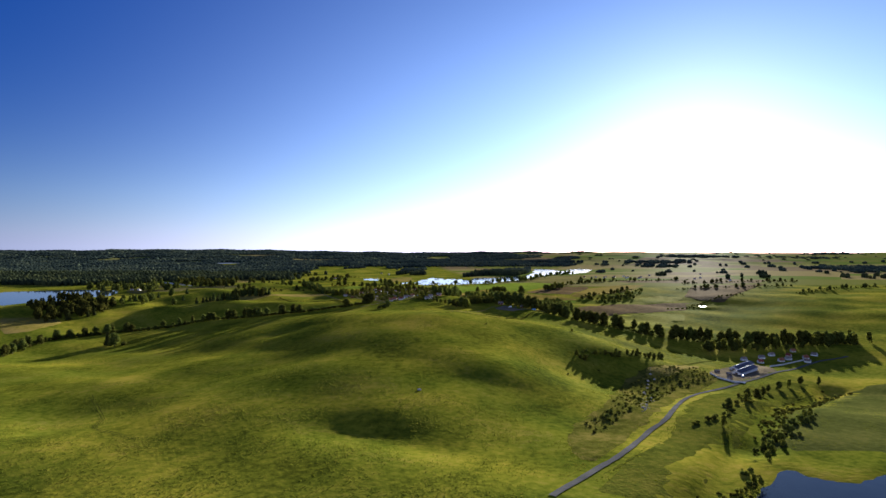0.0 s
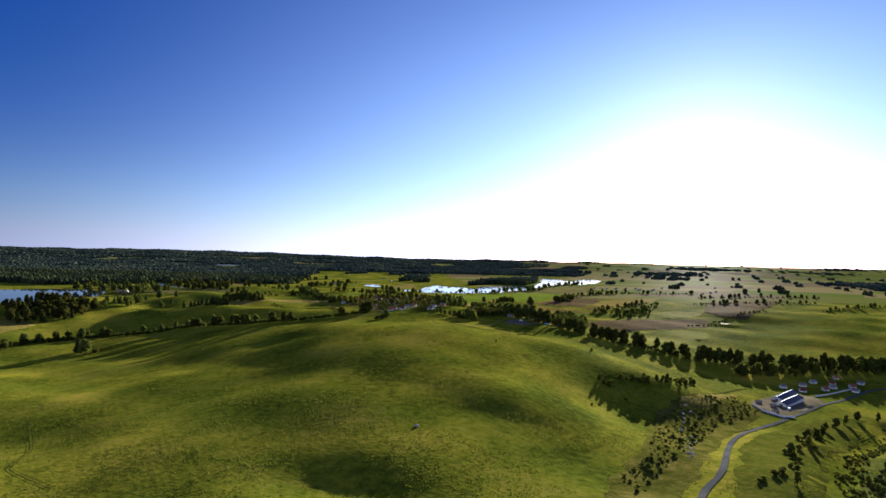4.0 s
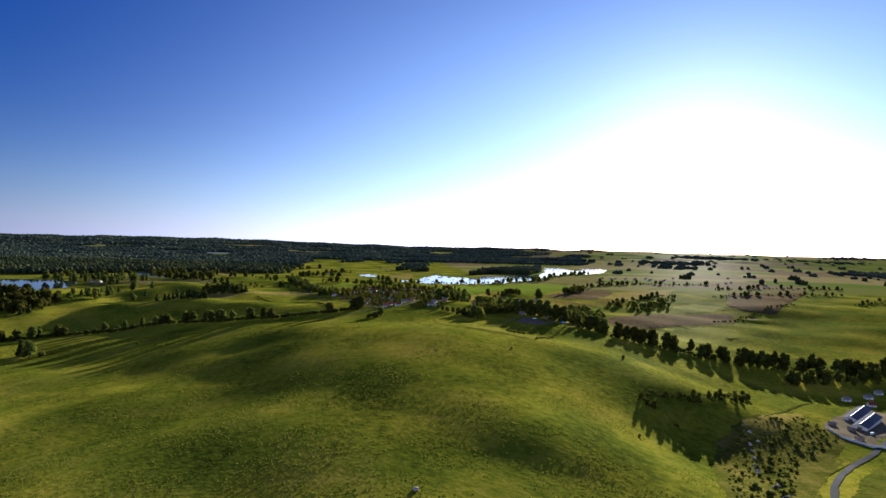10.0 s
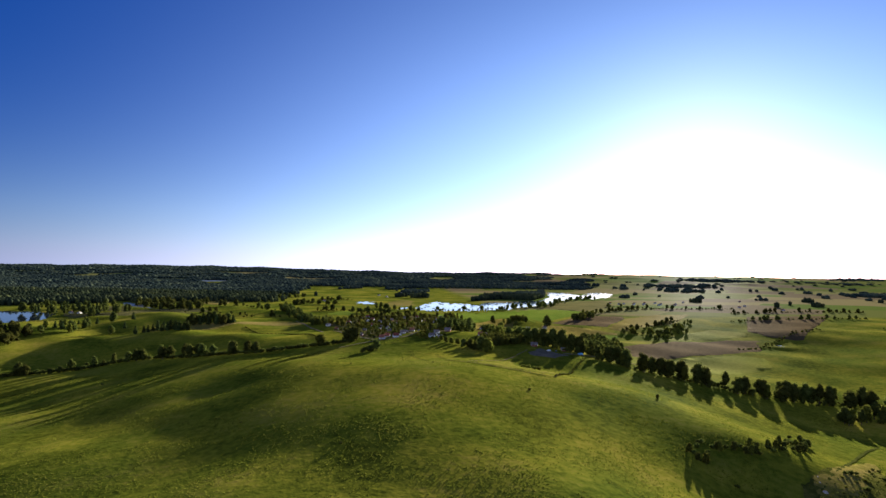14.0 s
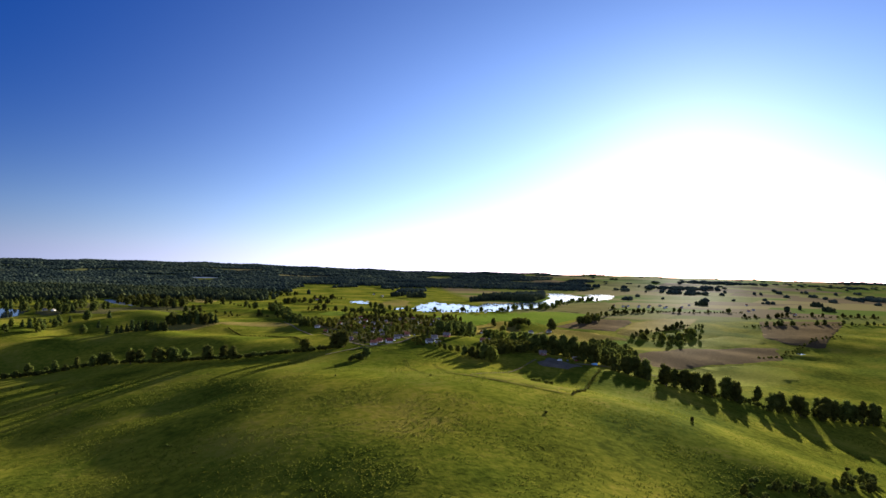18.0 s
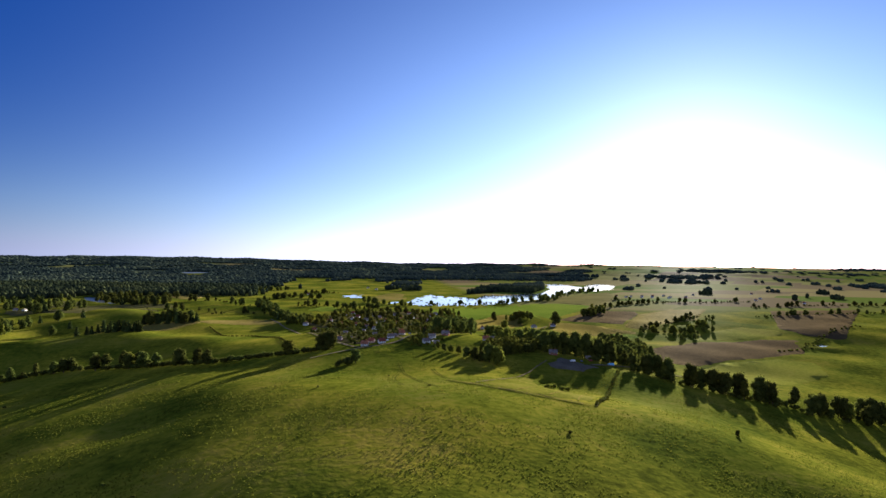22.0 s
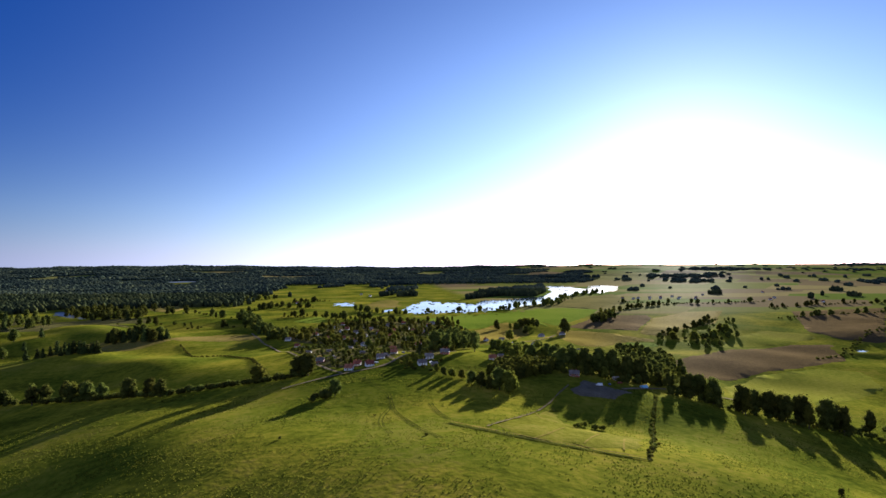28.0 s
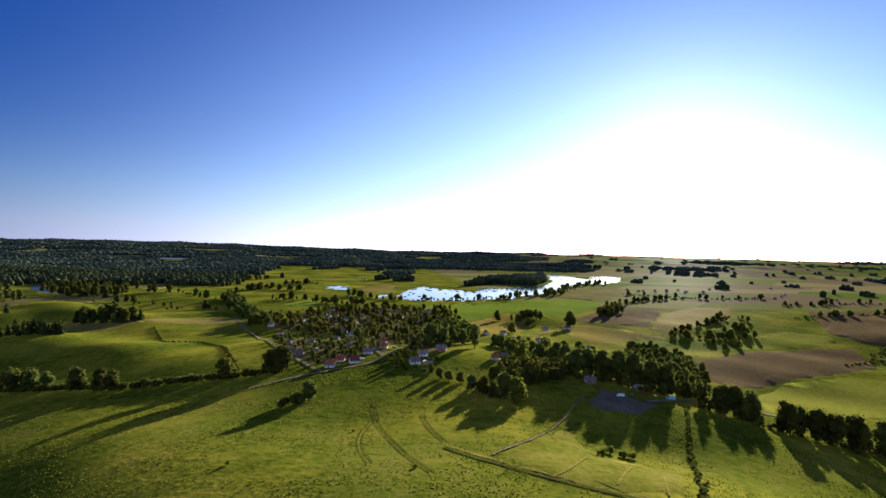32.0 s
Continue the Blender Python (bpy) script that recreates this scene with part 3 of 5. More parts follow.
for key, (ring, shore, text) in WATER.items():
    ring = rounded(ring, 3)
    lo, hi = ring.min(0) - 14, ring.max(0) + 14
    cell = min(6.0, (hi - lo).max() / 24)
    cols, rows = int((hi[0] - lo[0]) / cell), int((hi[1] - lo[1]) / cell)
    px, py = np.meshgrid(np.linspace(lo[0], hi[0], cols + 1), np.linspace(lo[1], hi[1], rows + 1))
    mx, my = (px[:-1, :-1] + px[1:, 1:]) / 2, (py[:-1, :-1] + py[1:, 1:]) / 2
    q = np.argwhere(shore_line(key, ring, mx, my) > -8)
    a = q[:, 0] * (cols + 1) + q[:, 1]
    me = bpy.data.meshes.new(key)
    me.from_pydata(np.stack([px, py, px * 0 + LEVEL[key]], -1).reshape(-1, 3).tolist(), [], np.stack([a, a + 1, a + cols + 2, a + cols + 1], -1).tolist())
    me.materials.append(M_POND if key == "near_pond" else M_CALM if key == "lake" else M_OPEN if key in ("forest_lake", "marsh_pool", "reed_pool") else M_WATER)
    tagged(new(key, me), text, "water", kind="structure")



def islet(x, y, wide, seed):
    """A low reedy islet standing just out of the water."""
    rng = np.random.default_rng(seed)
    v, m = [(0, 0, 0.9)], 12
    for r, z in ((0.55, 0.75), (1.0, -0.4)):
        v += [(math.cos(k * 2 * math.pi / m) * wide * r * q, math.sin(k * 2 * math.pi / m) * wide * 0.7 * r * q, z) for k in range(m) for q in [rng.uniform(0.65, 1.25)]]
    f = [(0, 1 + k, 1 + (k + 1) % m) for k in range(m)] + [(1 + k, 1 + m + k, 1 + m + (k + 1) % m, 1 + (k + 1) % m) for k in range(m)]
    ob = new("islet", shaped("islet", v, f, M_SCRUB))
    ob.matrix_basis = pose(x, y, LEVEL["river"], 0, 0, rng.uniform(-20, 20))
    return tagged(ob, "low dark reedy islet in the shining river", "islet", "river islets")


for k, (x, y, w) in enumerate(((-14, 1476, 6), (0, 1543, 7), (-6, 1572, 4), (32, 1630, 12), (27, 1655, 6), (53, 1640, 9), (87, 1620, 8), (118, 1600, 7), (137, 1514, 5), (35, 1690, 6), (146, 1640, 9),
                              (164, 1645, 14), (208, 1660, 9), (222, 1622, 7), (424, 2140, 12), (435, 2100, 14), (-8, 1516, 5), (11, 1490, 6), (60, 1560, 4), (95, 1540, 3.5), (180, 1600, 5), (250, 1690, 6))):
    islet(x, y, w * 0.62, 60 + k)
draped("crop_field", [(7, 1303), (53, 1390), (165, 1468), (270, 1495), (328, 1459), (296, 1383), (214, 1244), (183, 1200), (180, 1267), (135, 1282), (100, 1205), (70, 1187), (42, 1199)], M_CROP, "bright green crop field sloping to the river")
draped("stubble_field", [(50, 1114), (76, 1180), (128, 1265), (148, 1226), (145, 1165), (98, 1051), (64, 1006), (48, 993)], M_STUB, "tan stubble field behind the new houses")
draped("barley_field", [(185, 1193), (258, 1136), (291, 1120), (280, 1094), (253, 1105), (201, 1047), (177, 1044), (166, 1094)], M_STUB, "pale tan field beside the houses")
draped("dark_field", [(206, 1211), (303, 1362), (377, 1357), (370, 1319), (289, 1169), (226, 1184)], M_PLOUGH, "dark brown ploughed field")
draped("wide_field", [(364, 1310), (460, 1399), (532, 1409), (436, 1250), (374, 1206), (314, 1140), (282, 1146)], M_STUB, "wide sandy field in low sun", lift=0.5)
draped("river_field", [(177, 1515), (337, 1706), (510, 1921), (461, 1659), (338, 1452), (276, 1519)], M_FALLOW, "grey brown fallow field along the river", lift=0.6)
draped("grass_strip", [(246, 1103), (277, 1102), (284, 1082), (237, 1050)], M_CROP, "bright green grass strip between fields")
draped("pale_field", [(389, 1126), (471, 1191), (513, 1159), (502, 1127), (456, 1107), (392, 1082), (336, 1054)], M_PALE, "pale yellow green meadow on a slope")
draped("ploughed_field", [(332, 1042), (449, 1097), (501, 1090), (448, 1003), (377, 969), (323, 946), (269, 907), (224, 901), (250, 976)], M_PLOUGH, "reddish brown ploughed field in a hollow")
draped("hill_meadow", [(247, 875), (312, 936), (393, 968), (426, 951), (398, 892), (334, 852), (222, 812)], M_PALE, "pale meadow on a low hill")
draped("red_field", [(633, 1377), (833, 1416), (555, 1081), (523, 1110), (519, 1167)], M_PLOUGH, "reddish ploughed field on a far slope", lift=0.6)
draped("dry_slope", [(-408, 1081), (-387, 1121), (-299, 1099), (-275, 1120), (-294, 1075), (-319, 1038), (-368, 1023)], M_DRY, "dry yellow slope among green pastures", soften=True)
draped("dry_corner", [(-537, 1624), (-502, 1731), (-446, 1534), (-486, 1524)], M_DRY, "dry yellow clearing before the woods", lift=0.6, soften=True)
draped("dry_bank", [(-280, 1098), (-278, 1129), (-215, 1167), (-184, 1103), (-238, 1107)], M_DRY, "dry grass bank beside a ditch", soften=True)
draped("dry_meadow", [(-570, 805), (-622, 879), (-582, 892), (-533, 879), (-520, 819), (-530, 768)], M_DRY, "dry meadow near the lake", soften=True)
draped("paddock", [(32, 661), (58, 700), (72, 722), (70, 675), (100, 668), (87, 639), (64, 632), (40, 634)], M_PADDOCK, "fenced paddock of short yellow grass", lift=0.25, cell=8)
draped("gardens", [(-128, 1000), (-92, 1030), (-42, 948), (-15, 861), (-37, 817), (-57, 818), (-92, 885)], M_GARDEN, "dark vegetable gardens between the houses", lift=0.3, cell=10, soften=True)
draped("village_ground", [(-150, 1090), (-118, 1275), (40, 1275), (50, 1100), (36, 960), (26, 850), (2, 835), (-14, 870), (-40, 955), (-90, 1035)], M_GARDEN, "dark mottled garden ground under the village", lift=0.26, cell=12, soften=True)
draped("reed_bed", [(-110, 1620), (-60, 1800), (-30, 1640), (-45, 1545), (-80, 1500)], M_REED, "brown reed bed by the ponds", lift=0.6, soften=True)
draped("hay_field", [(-185, 1303), (-166, 1376), (-145, 1352), (-144, 1274)], M_CROP, "bright green hay field behind the village", lift=0.5, soften=True)
draped("scrub_land", [(80, 268), (105, 305), (150, 372), (190, 432), (225, 470), (264, 503), (262, 548), (225, 545), (190, 515), (160, 480), (118, 385), (84, 330), (66, 280)], M_SCRUB, "rough scrubby grass beside the road", lift=0.22, cell=8, soften=True)
draped("marsh", [(-664, 1435), (-529, 1382), (-429, 1356), (-376, 1226), (-470, 1300), (-501, 1234), (-520, 1180), (-600, 1200), (-640, 1330)], M_MARSH, "brown sedge marsh round a pale pool", lift=0.5, soften=True)
draped("rough_pasture", [(62, 232), (100, 275), (150, 345), (195, 420), (262, 482), (330, 530), (352, 512), (305, 468), (262, 425), (222, 386), (168, 309), (115, 243), (95, 215)], M_ROUGH, "rough green pasture between road and stream", lift=0.2, cell=8, soften=True)
draped("wet_meadow", [(135, 250), (188, 314), (242, 388), (282, 428), (320, 466), (420, 520), (440, 430), (330, 320), (250, 275), (205, 275), (168, 280)], M_DARK, "dark meadow beyond a stream", lift=0.2, cell=8, soften=True)
draped("dry_bank_patch", [(180, 497), (204, 505), (233, 528), (268, 566), (262, 572), (225, 542), (196, 516)], M_DRY, "pale dry grass along a scrubby bank", lift=0.34, cell=6, soften=True)
ribbon("bank_ditch", [(188, 503), (197, 512), (229, 544), (279, 593), (308, 618)], 1.6, M_RUT, "dark overgrown ditch along a scrubby bank", lift=0.3, category="ditch", wander=0.3)
ribbon("meadow_ditch", [(12, 664), (24, 650), (43, 635), (65, 628), (86, 624)], 1.7, M_RUT, "dark ditch along the meadow side of a paddock", lift=0.24, category="ditch", wander=0.25)
ribbon("ditch_bank", [(13, 667), (25, 653), (44, 638), (65, 631), (85, 627)], 1.0, M_DRY, "pale dry bank beside a ditch", lift=0.34, category="bank", wander=0.25)
draped("yard", [(99, 767), (90, 745), (111, 736), (129, 756), (117, 763), (106, 775)], M_YARD, "bare grey farmyard of packed earth", lift=0.32, cell=8, soften=True, category="yard")
draped("barn_yard", [(262, 518), (272, 507), (338, 562), (356, 600), (342, 616), (296, 572), (266, 545)], M_YARD, "bare yard round the barns", lift=0.3, cell=8, soften=True, category="yard")

ribbon("road", [(48, 222), (58, 235), (77, 258), (94, 278), (125, 324), (146, 351), (186, 419), (224, 462), (264, 495), (316, 543), (375, 592), (432, 632), (478, 652)], 3.1, M_ASPHALT, "narrow grey asphalt country road", wander=0.15)
ribbon("village_road", [(-190, 785), (-151, 781), (-118, 776), (-84, 769), (-69, 778), (-52, 788), (-35, 798), (-24, 808), (-17, 825), (-9, 844)][3:], 2.7, M_DIRT, "pale dirt road along a hedge into the village", lift=0.4, wander=0.3)
ribbon("garden_lane", [(-50, 792)] + [(-57, 804), (-70, 834), (-90, 875), (-108, 915), (-146, 1020), (-174, 1073), (-215, 1181)], 2.4, M_DIRT, "pale lane climbing past gardens", lift=0.45, wander=0.25)
ribbon("middle_lane", [(-17, 825), (-31, 870), (-52, 957), (-68, 1007)], 2.6, M_DIRT, "pale lane between village houses", lift=0.45, wander=0.25)
ribbon("new_lane", [(68, 1001), (92, 1018), (138, 1078), (175, 1152)], 2.8, M_DIRT, "sandy lane to the new houses", lift=0.5, wander=0.25)
ribbon("paddock_path", [(28, 656), (46, 682), (71, 726), (82, 747), (90, 760)], 0.9, M_DIRT, "worn sandy path along the paddock fence", lift=0.36, wander=0.25)
ribbon("farm_lane", [(123, 760), (163, 789), (169, 786), (196, 794), (223, 800)], 3.0, M_DIRT, "pale farm lane under a row of trees", lift=0.45, wander=0.25)
for k, line in enumerate(([(-44, 787), (-21, 742), (-15, 721), (-15, 706), (-5, 670), (3, 643), (11, 628)], [(-15, 706), (-18, 692), (-18, 673), (-15, 654), (-9, 638)], [(5, 711), (8, 692), (13, 672)], [(27, 654), (35, 635), (45, 628)], [(-239, 426), (-200, 370), (-181, 328), (-148, 304)], [(24, 650), (43, 635), (65, 628), (86, 624)])):
    q = smooth_line(line)
    way = np.gradient(q, axis=0)
    way /= np.linalg.norm(way, axis=1, keepdims=True)
    for s in (-0.85, 0.85):
        ribbon("wheel_rut", (q + np.stack([-way[:, 1], way[:, 0]], 1) * s)[::3], 0.40, M_RUT, "dark wheel rut pressed into meadow grass", lift=0.2, category="track", rows=2, wander=0.08)
for line in ([(64, 668), (52, 647), (44, 637)], [(79, 664), (71, 650), (64, 637)], [(88, 658), (83, 645), (79, 634)], [(58, 700), (58, 688), (68, 680), (74, 668), (100, 668)]):
    ribbon("paddock_track", line, 0.7, M_DRY, "pale trodden line across paddock grass", lift=0.42, category="track", rows=2, wander=0.1)
beds = np.random.default_rng(12)
for k in range(26):
    x, y = beds.uniform(-120, -20), beds.uniform(825, 1020)
    a, w, d = beds.uniform(0.1, 0.5), beds.uniform(5, 14), beds.uniform(3, 8)
    ring = [(x + math.cos(a) * i * w - math.sin(a) * j * d, y + math.sin(a) * i * w + math.cos(a) * j * d) for i, j in ((-0.5, -0.5), (0.5, -0.5), (0.5, 0.5), (-0.5, 0.5))]
    if inside(np.array(x), np.array(y), [(-128, 1000), (-92, 1030), (-42, 948), (-15, 861), (-37, 817), (-57, 818), (-92, 885)]):
        draped("garden_bed", ring, (M_PLOUGH, M_CROP, M_DRY)[k % 3], ("dark dug vegetable bed", "green planted vegetable bed", "dry mown garden plot")[k % 3], lift=0.42, cell=5, category="garden bed")

# ---- trees ----
def ico(r, centre, rng, rough=0.18, sub=1):
    bm = bmesh.new()
    bmesh.ops.create_icosphere(bm, subdivisions=sub, radius=1)
    v = np.array([p.co[:] for p in bm.verts])
    f = [[q.index for q in p.verts] for p in bm.faces]
    bm.free()
    return v * (1 + rng.normal(0, rough, (len(v), 1))) * r + np.array(centre), f


def crown_mesh(name, lobes, leaf, count, mat, seed):
    """A crown of small leaf clumps, turned every way, over dense inner lobes, with an uneven outline and gaps."""
    rng = np.random.default_rng(seed)
    verts, faces, n = [], [], 0
    for x, y, z, r in lobes:
        v, f = ico(r * 0.84, (x, y, z), rng, 0.14)
        verts.append(v)
        faces += [[k + n for k in q] for q in f]
        n += len(v)
    lob = np.array(lobes)
    pick = rng.choice(len(lob), count, p=lob[:, 3] ** 2 / (lob[:, 3] ** 2).sum())
    way = rng.normal(size=(count, 3))
    way /= np.linalg.norm(way, axis=1, keepdims=True)
    at = lob[pick, :3] + way * (lob[pick, 3] * rng.uniform(0.82, 1.16, count))[:, None]
    turn = way + rng.normal(0, 0.7, (count, 3))
    turn /= np.linalg.norm(turn, axis=1, keepdims=True)
    u = np.cross(turn, rng.normal(size=(count, 3)))
    u /= np.linalg.norm(u, axis=1, keepdims=True)
    w = np.cross(turn, u)
    size = leaf * rng.uniform(0.6, 1.4, (count, 1))
    quad = np.stack([at - u * size * 0.5, at + w * size * 0.42, at + u * size * 0.55, at - w * size * 0.38], 1).reshape(-1, 3)
    verts.append(quad)
    faces += [[n + 4 * k, n + 4 * k + 1, n + 4 * k + 2, n + 4 * k + 3] for k in range(count)]
    return shaped(name, np.vstack(verts), faces, mat)


def trunk_mesh(name, top, base, lean, seed, limbs=3):
    """A tapered, slightly bent trunk with a few limbs reaching into the crown."""
    rng = np.random.default_rng(seed)
    verts, faces = [], []

    def tube(p, q, r0, r1):
        p, q = np.array(p, float), np.array(q, float)
        d = (q - p) / np.linalg.norm(q - p)
        u = np.cross(d, (0.3, 1, 0.2))
        u /= np.linalg.norm(u)
        w, n = np.cross(d, u), len(verts)
        for c, r in ((p, r0), ((p + q) / 2 + rng.normal(0, r0 * 0.4, 3), (r0 + r1) / 2), (q, r1)):
            for k in range(6):
                verts.append(c + (u * np.cos(k * np.pi / 3) + w * np.sin(k * np.pi / 3)) * r)
        for ring in (0, 6):
            for k in range(6):
                faces.append([n + ring + k, n + ring + (k + 1) % 6, n + ring + 6 + (k + 1) % 6, n + ring + 6 + k])

    tube((0, 0, -0.6), (lean, lean * 0.5, top), base, base * 0.35)
    for k in range(limbs):
        a = rng.uniform(0, 6.3)
        z = top * rng.uniform(0.35, 0.7)
        tube((lean * z / top, 0, z), (lean + math.cos(a) * top * 0.28, math.sin(a) * top * 0.28, z + top * 0.3), base * 0.4, base * 0.12)
    return shaped(name, verts, faces, M_BARK)


def broadleaf(seed, tall, wide, mat, count=420, stem=0.10):
    """A broad tree: stem and crown lobes gathered round a rounded top."""
    rng = np.random.default_rng(seed)
    lobes = [(0, 0, tall * 0.58, wide * 0.38), (0, 0, tall * 0.30, wide * 0.30)]
    for k in range(13):
        a, up = rng.uniform(0, 6.3), rng.uniform(stem + 0.04, 0.86)
        out = wide * 0.30 * math.sin(math.pi * min(0.95, 0.22 + 0.78 * (up - stem) / (1.02 - stem)) ** 0.8) * rng.uniform(0.75, 1.2)
        lobes.append((math.cos(a) * out, math.sin(a) * out, tall * up, wide * rng.uniform(0.16, 0.27)))
    return (crown_mesh("crown", lobes, wide * 0.075, count, mat, seed), trunk_mesh("trunk", tall * 0.6, tall * 0.022 + 0.08, rng.normal(0, 0.3), seed))


def conifer(seed, tall, wide, mat, count=420):
    """A spruce: tiers of drooping boughs that narrow to a tip."""
    rng = np.random.default_rng(seed)
    verts, faces = [], []
    tiers = 9
    for k in range(tiers):
        z0 = tall * (0.10 + 0.86 * k / tiers)
        r = wide * 0.5 * (1 - k / tiers) ** 0.85 + 0.15
        top = z0 + tall * 0.20
        n, m = len(verts), 11
        verts.append((0, 0, min(top, tall)))
        for j in range(m):
            a = j / m * 2 * math.pi + k
            rr = r * rng.uniform(0.65, 1.12)
            verts.append((math.cos(a) * rr, math.sin(a) * rr, z0 - rr * 0.22 + rng.normal(0, 0.15)))
        faces += [[n, n + 1 + j, n + 1 + (j + 1) % m] for j in range(m)]
    for k in range(count // 3):
        up = rng.uniform(0.08, 0.94)
        a, r = rng.uniform(0, 6.3), wide * 0.5 * (1 - up) ** 0.85 * rng.uniform(0.7, 1.15)
        c, s, n = np.array((math.cos(a) * r, math.sin(a) * r, tall * up)), wide * 0.10, len(verts)
        d = rng.normal(size=(3, 3)) * s
        verts += [tuple(c + d[0]), tuple(c + d[1]), tuple(c + d[2])]
        faces.append([n, n + 1, n + 2])
    return shaped("crown", verts, faces, mat), trunk_mesh("trunk", tall * 0.8, tall * 0.014 + 0.06, 0, seed, 0)


def shrub(seed, tall, wide, mat, count=320):
    rng = np.random.default_rng(seed)
    lobes = [(rng.normal(0, wide * 0.2), rng.normal(0, wide * 0.2), tall * rng.uniform(0.3, 0.62), wide * rng.uniform(0.2, 0.32)) for k in range(6)]
    return crown_mesh("crown", lobes, wide * 0.10, count, mat, seed), trunk_mesh("stem", tall * 0.5, 0.09, 0.1, seed, 2)


KINDS = {}
for key, made in (("oak_a", lambda: broadleaf(1, 14, 12, M_LEAF, 1000)), ("oak_b", lambda: broadleaf(2, 15, 11, M_LEAF, 1000)), ("oak_c", lambda: broadleaf(3, 12, 12, M_LEAFY, 900)),
                  ("ash_a", lambda: broadleaf(4, 16, 9, M_LEAF, 800, 0.10)), ("ash_b", lambda: broadleaf(5, 13, 8, M_LEAFY, 700, 0.08)), ("young_a", lambda: broadleaf(6, 8, 6, M_LEAFY, 450, 0.06)),
                  ("young_b", lambda: broadleaf(7, 7, 6, M_LEAF, 450, 0.05)), ("spruce_a", lambda: conifer(8, 14, 8.5, M_NEEDLE)), ("spruce_b", lambda: conifer(9, 12.5, 8, M_NEEDLE)),
                  ("spruce_c", lambda: conifer(10, 10, 6.5, M_NEEDLE)), ("bush_a", lambda: shrub(11, 4, 5, M_LEAF)), ("bush_b", lambda: shrub(12, 3.2, 4.5, M_LEAF)), ("bush_c", lambda: shrub(13, 3, 3.6, M_LEAFY))):
    KINDS[key] = made()
TREE_RNG = np.random.default_rng(77)


def plant(kind, x, y, scale=1.0, name="tree", label="green broadleaf tree with a rounded crown", group=""):
    """One tree or bush: an Empty at its foot that carries its stem and its crown."""
    crown, stem = KINDS[kind]
    ob = new(name)
    ob.empty_display_size = 0.5
    s = scale * TREE_RNG.uniform(0.88, 1.12)
    ob.matrix_basis = pose(x, y, float(height(x, y)), 0, 0, TREE_RNG.uniform(0, 360)) @ Matrix.Diagonal((s * TREE_RNG.uniform(0.92, 1.1), s, s * TREE_RNG.uniform(0.9, 1.1), 1))
    part("stem" if "bush" in kind else "trunk", stem, ob)
    part("crown", crown, ob)
    return tagged(ob, label, "bush" if "bush" in kind else "tree", group)


def along(line, step, jitter, closed=False):
    q = smooth_line(line, 2.0)
    run = np.r_[0, np.cumsum(np.hypot(*np.diff(q, axis=0).T))]
    s = np.arange(0, run[-1], step) + TREE_RNG.uniform(-0.3, 0.3, len(np.arange(0, run[-1], step))) * step
    p = np.stack([np.interp(s, run, q[:, 0]), np.interp(s, run, q[:, 1])], 1)
    return p + TREE_RNG.normal(0, jitter, p.shape)


def scattered(ring, count, apart=4.0, avoid=()):
    """Places spread over a closed ring, none nearer to another than apart."""
    r = np.array(ring, float)
    out = []
    for _ in range(count * 12):
        if len(out) >= count:
            break
        x, y = TREE_RNG.uniform(r[:, 0].min(), r[:, 0].max()), TREE_RNG.uniform(r[:, 1].min(), r[:, 1].max())
        if inside(np.array(x), np.array(y), r) and all((x - a) ** 2 + (y - b) ** 2 > apart ** 2 for a, b in out) and all((x - a) ** 2 + (y - b) ** 2 > c * c for a, b, c in avoid):
            out.append((x, y))
    return out


def choose(*kinds):
    return kinds[int(TREE_RNG.integers(len(kinds)))]


def grove(name, spots, kinds, scale, label, category="woods"):
    """Many trees past counting, joined into one mesh: each with its stem and crown, turned and sized on its own."""
    verts, faces, mats, slots, n = [], [], [], [], 0
    for x, y in spots:
        s, a = scale * TREE_RNG.uniform(0.75, 1.2), TREE_RNG.uniform(0, 6.3)
        turn = np.array([[math.cos(a), -math.sin(a), 0], [math.sin(a), math.cos(a), 0], [0, 0, 1]]) * s
        for me in KINDS[choose(*kinds)]:
            if me.materials[0] not in mats:
                mats.append(me.materials[0])
            v = np.empty(len(me.vertices) * 3)
            me.vertices.foreach_get("co", v)
            verts.append(v.reshape(-1, 3) @ turn.T + (x, y, float(height(x, y))))
            faces += [tuple(k + n for k in q) for q in FACES[me.name]]
            slots += [mats.index(me.materials[0])] * len(me.polygons)
            n += len(me.vertices)
    return tagged(new(name, shaped(name, np.vstack(verts), faces, mats, slots)), label, category, kind="stuff")


FACES = {me.name: [tuple(q.vertices) for q in me.polygons] for pair in KINDS.values() for me in pair}

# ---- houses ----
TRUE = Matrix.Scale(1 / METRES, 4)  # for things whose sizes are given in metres

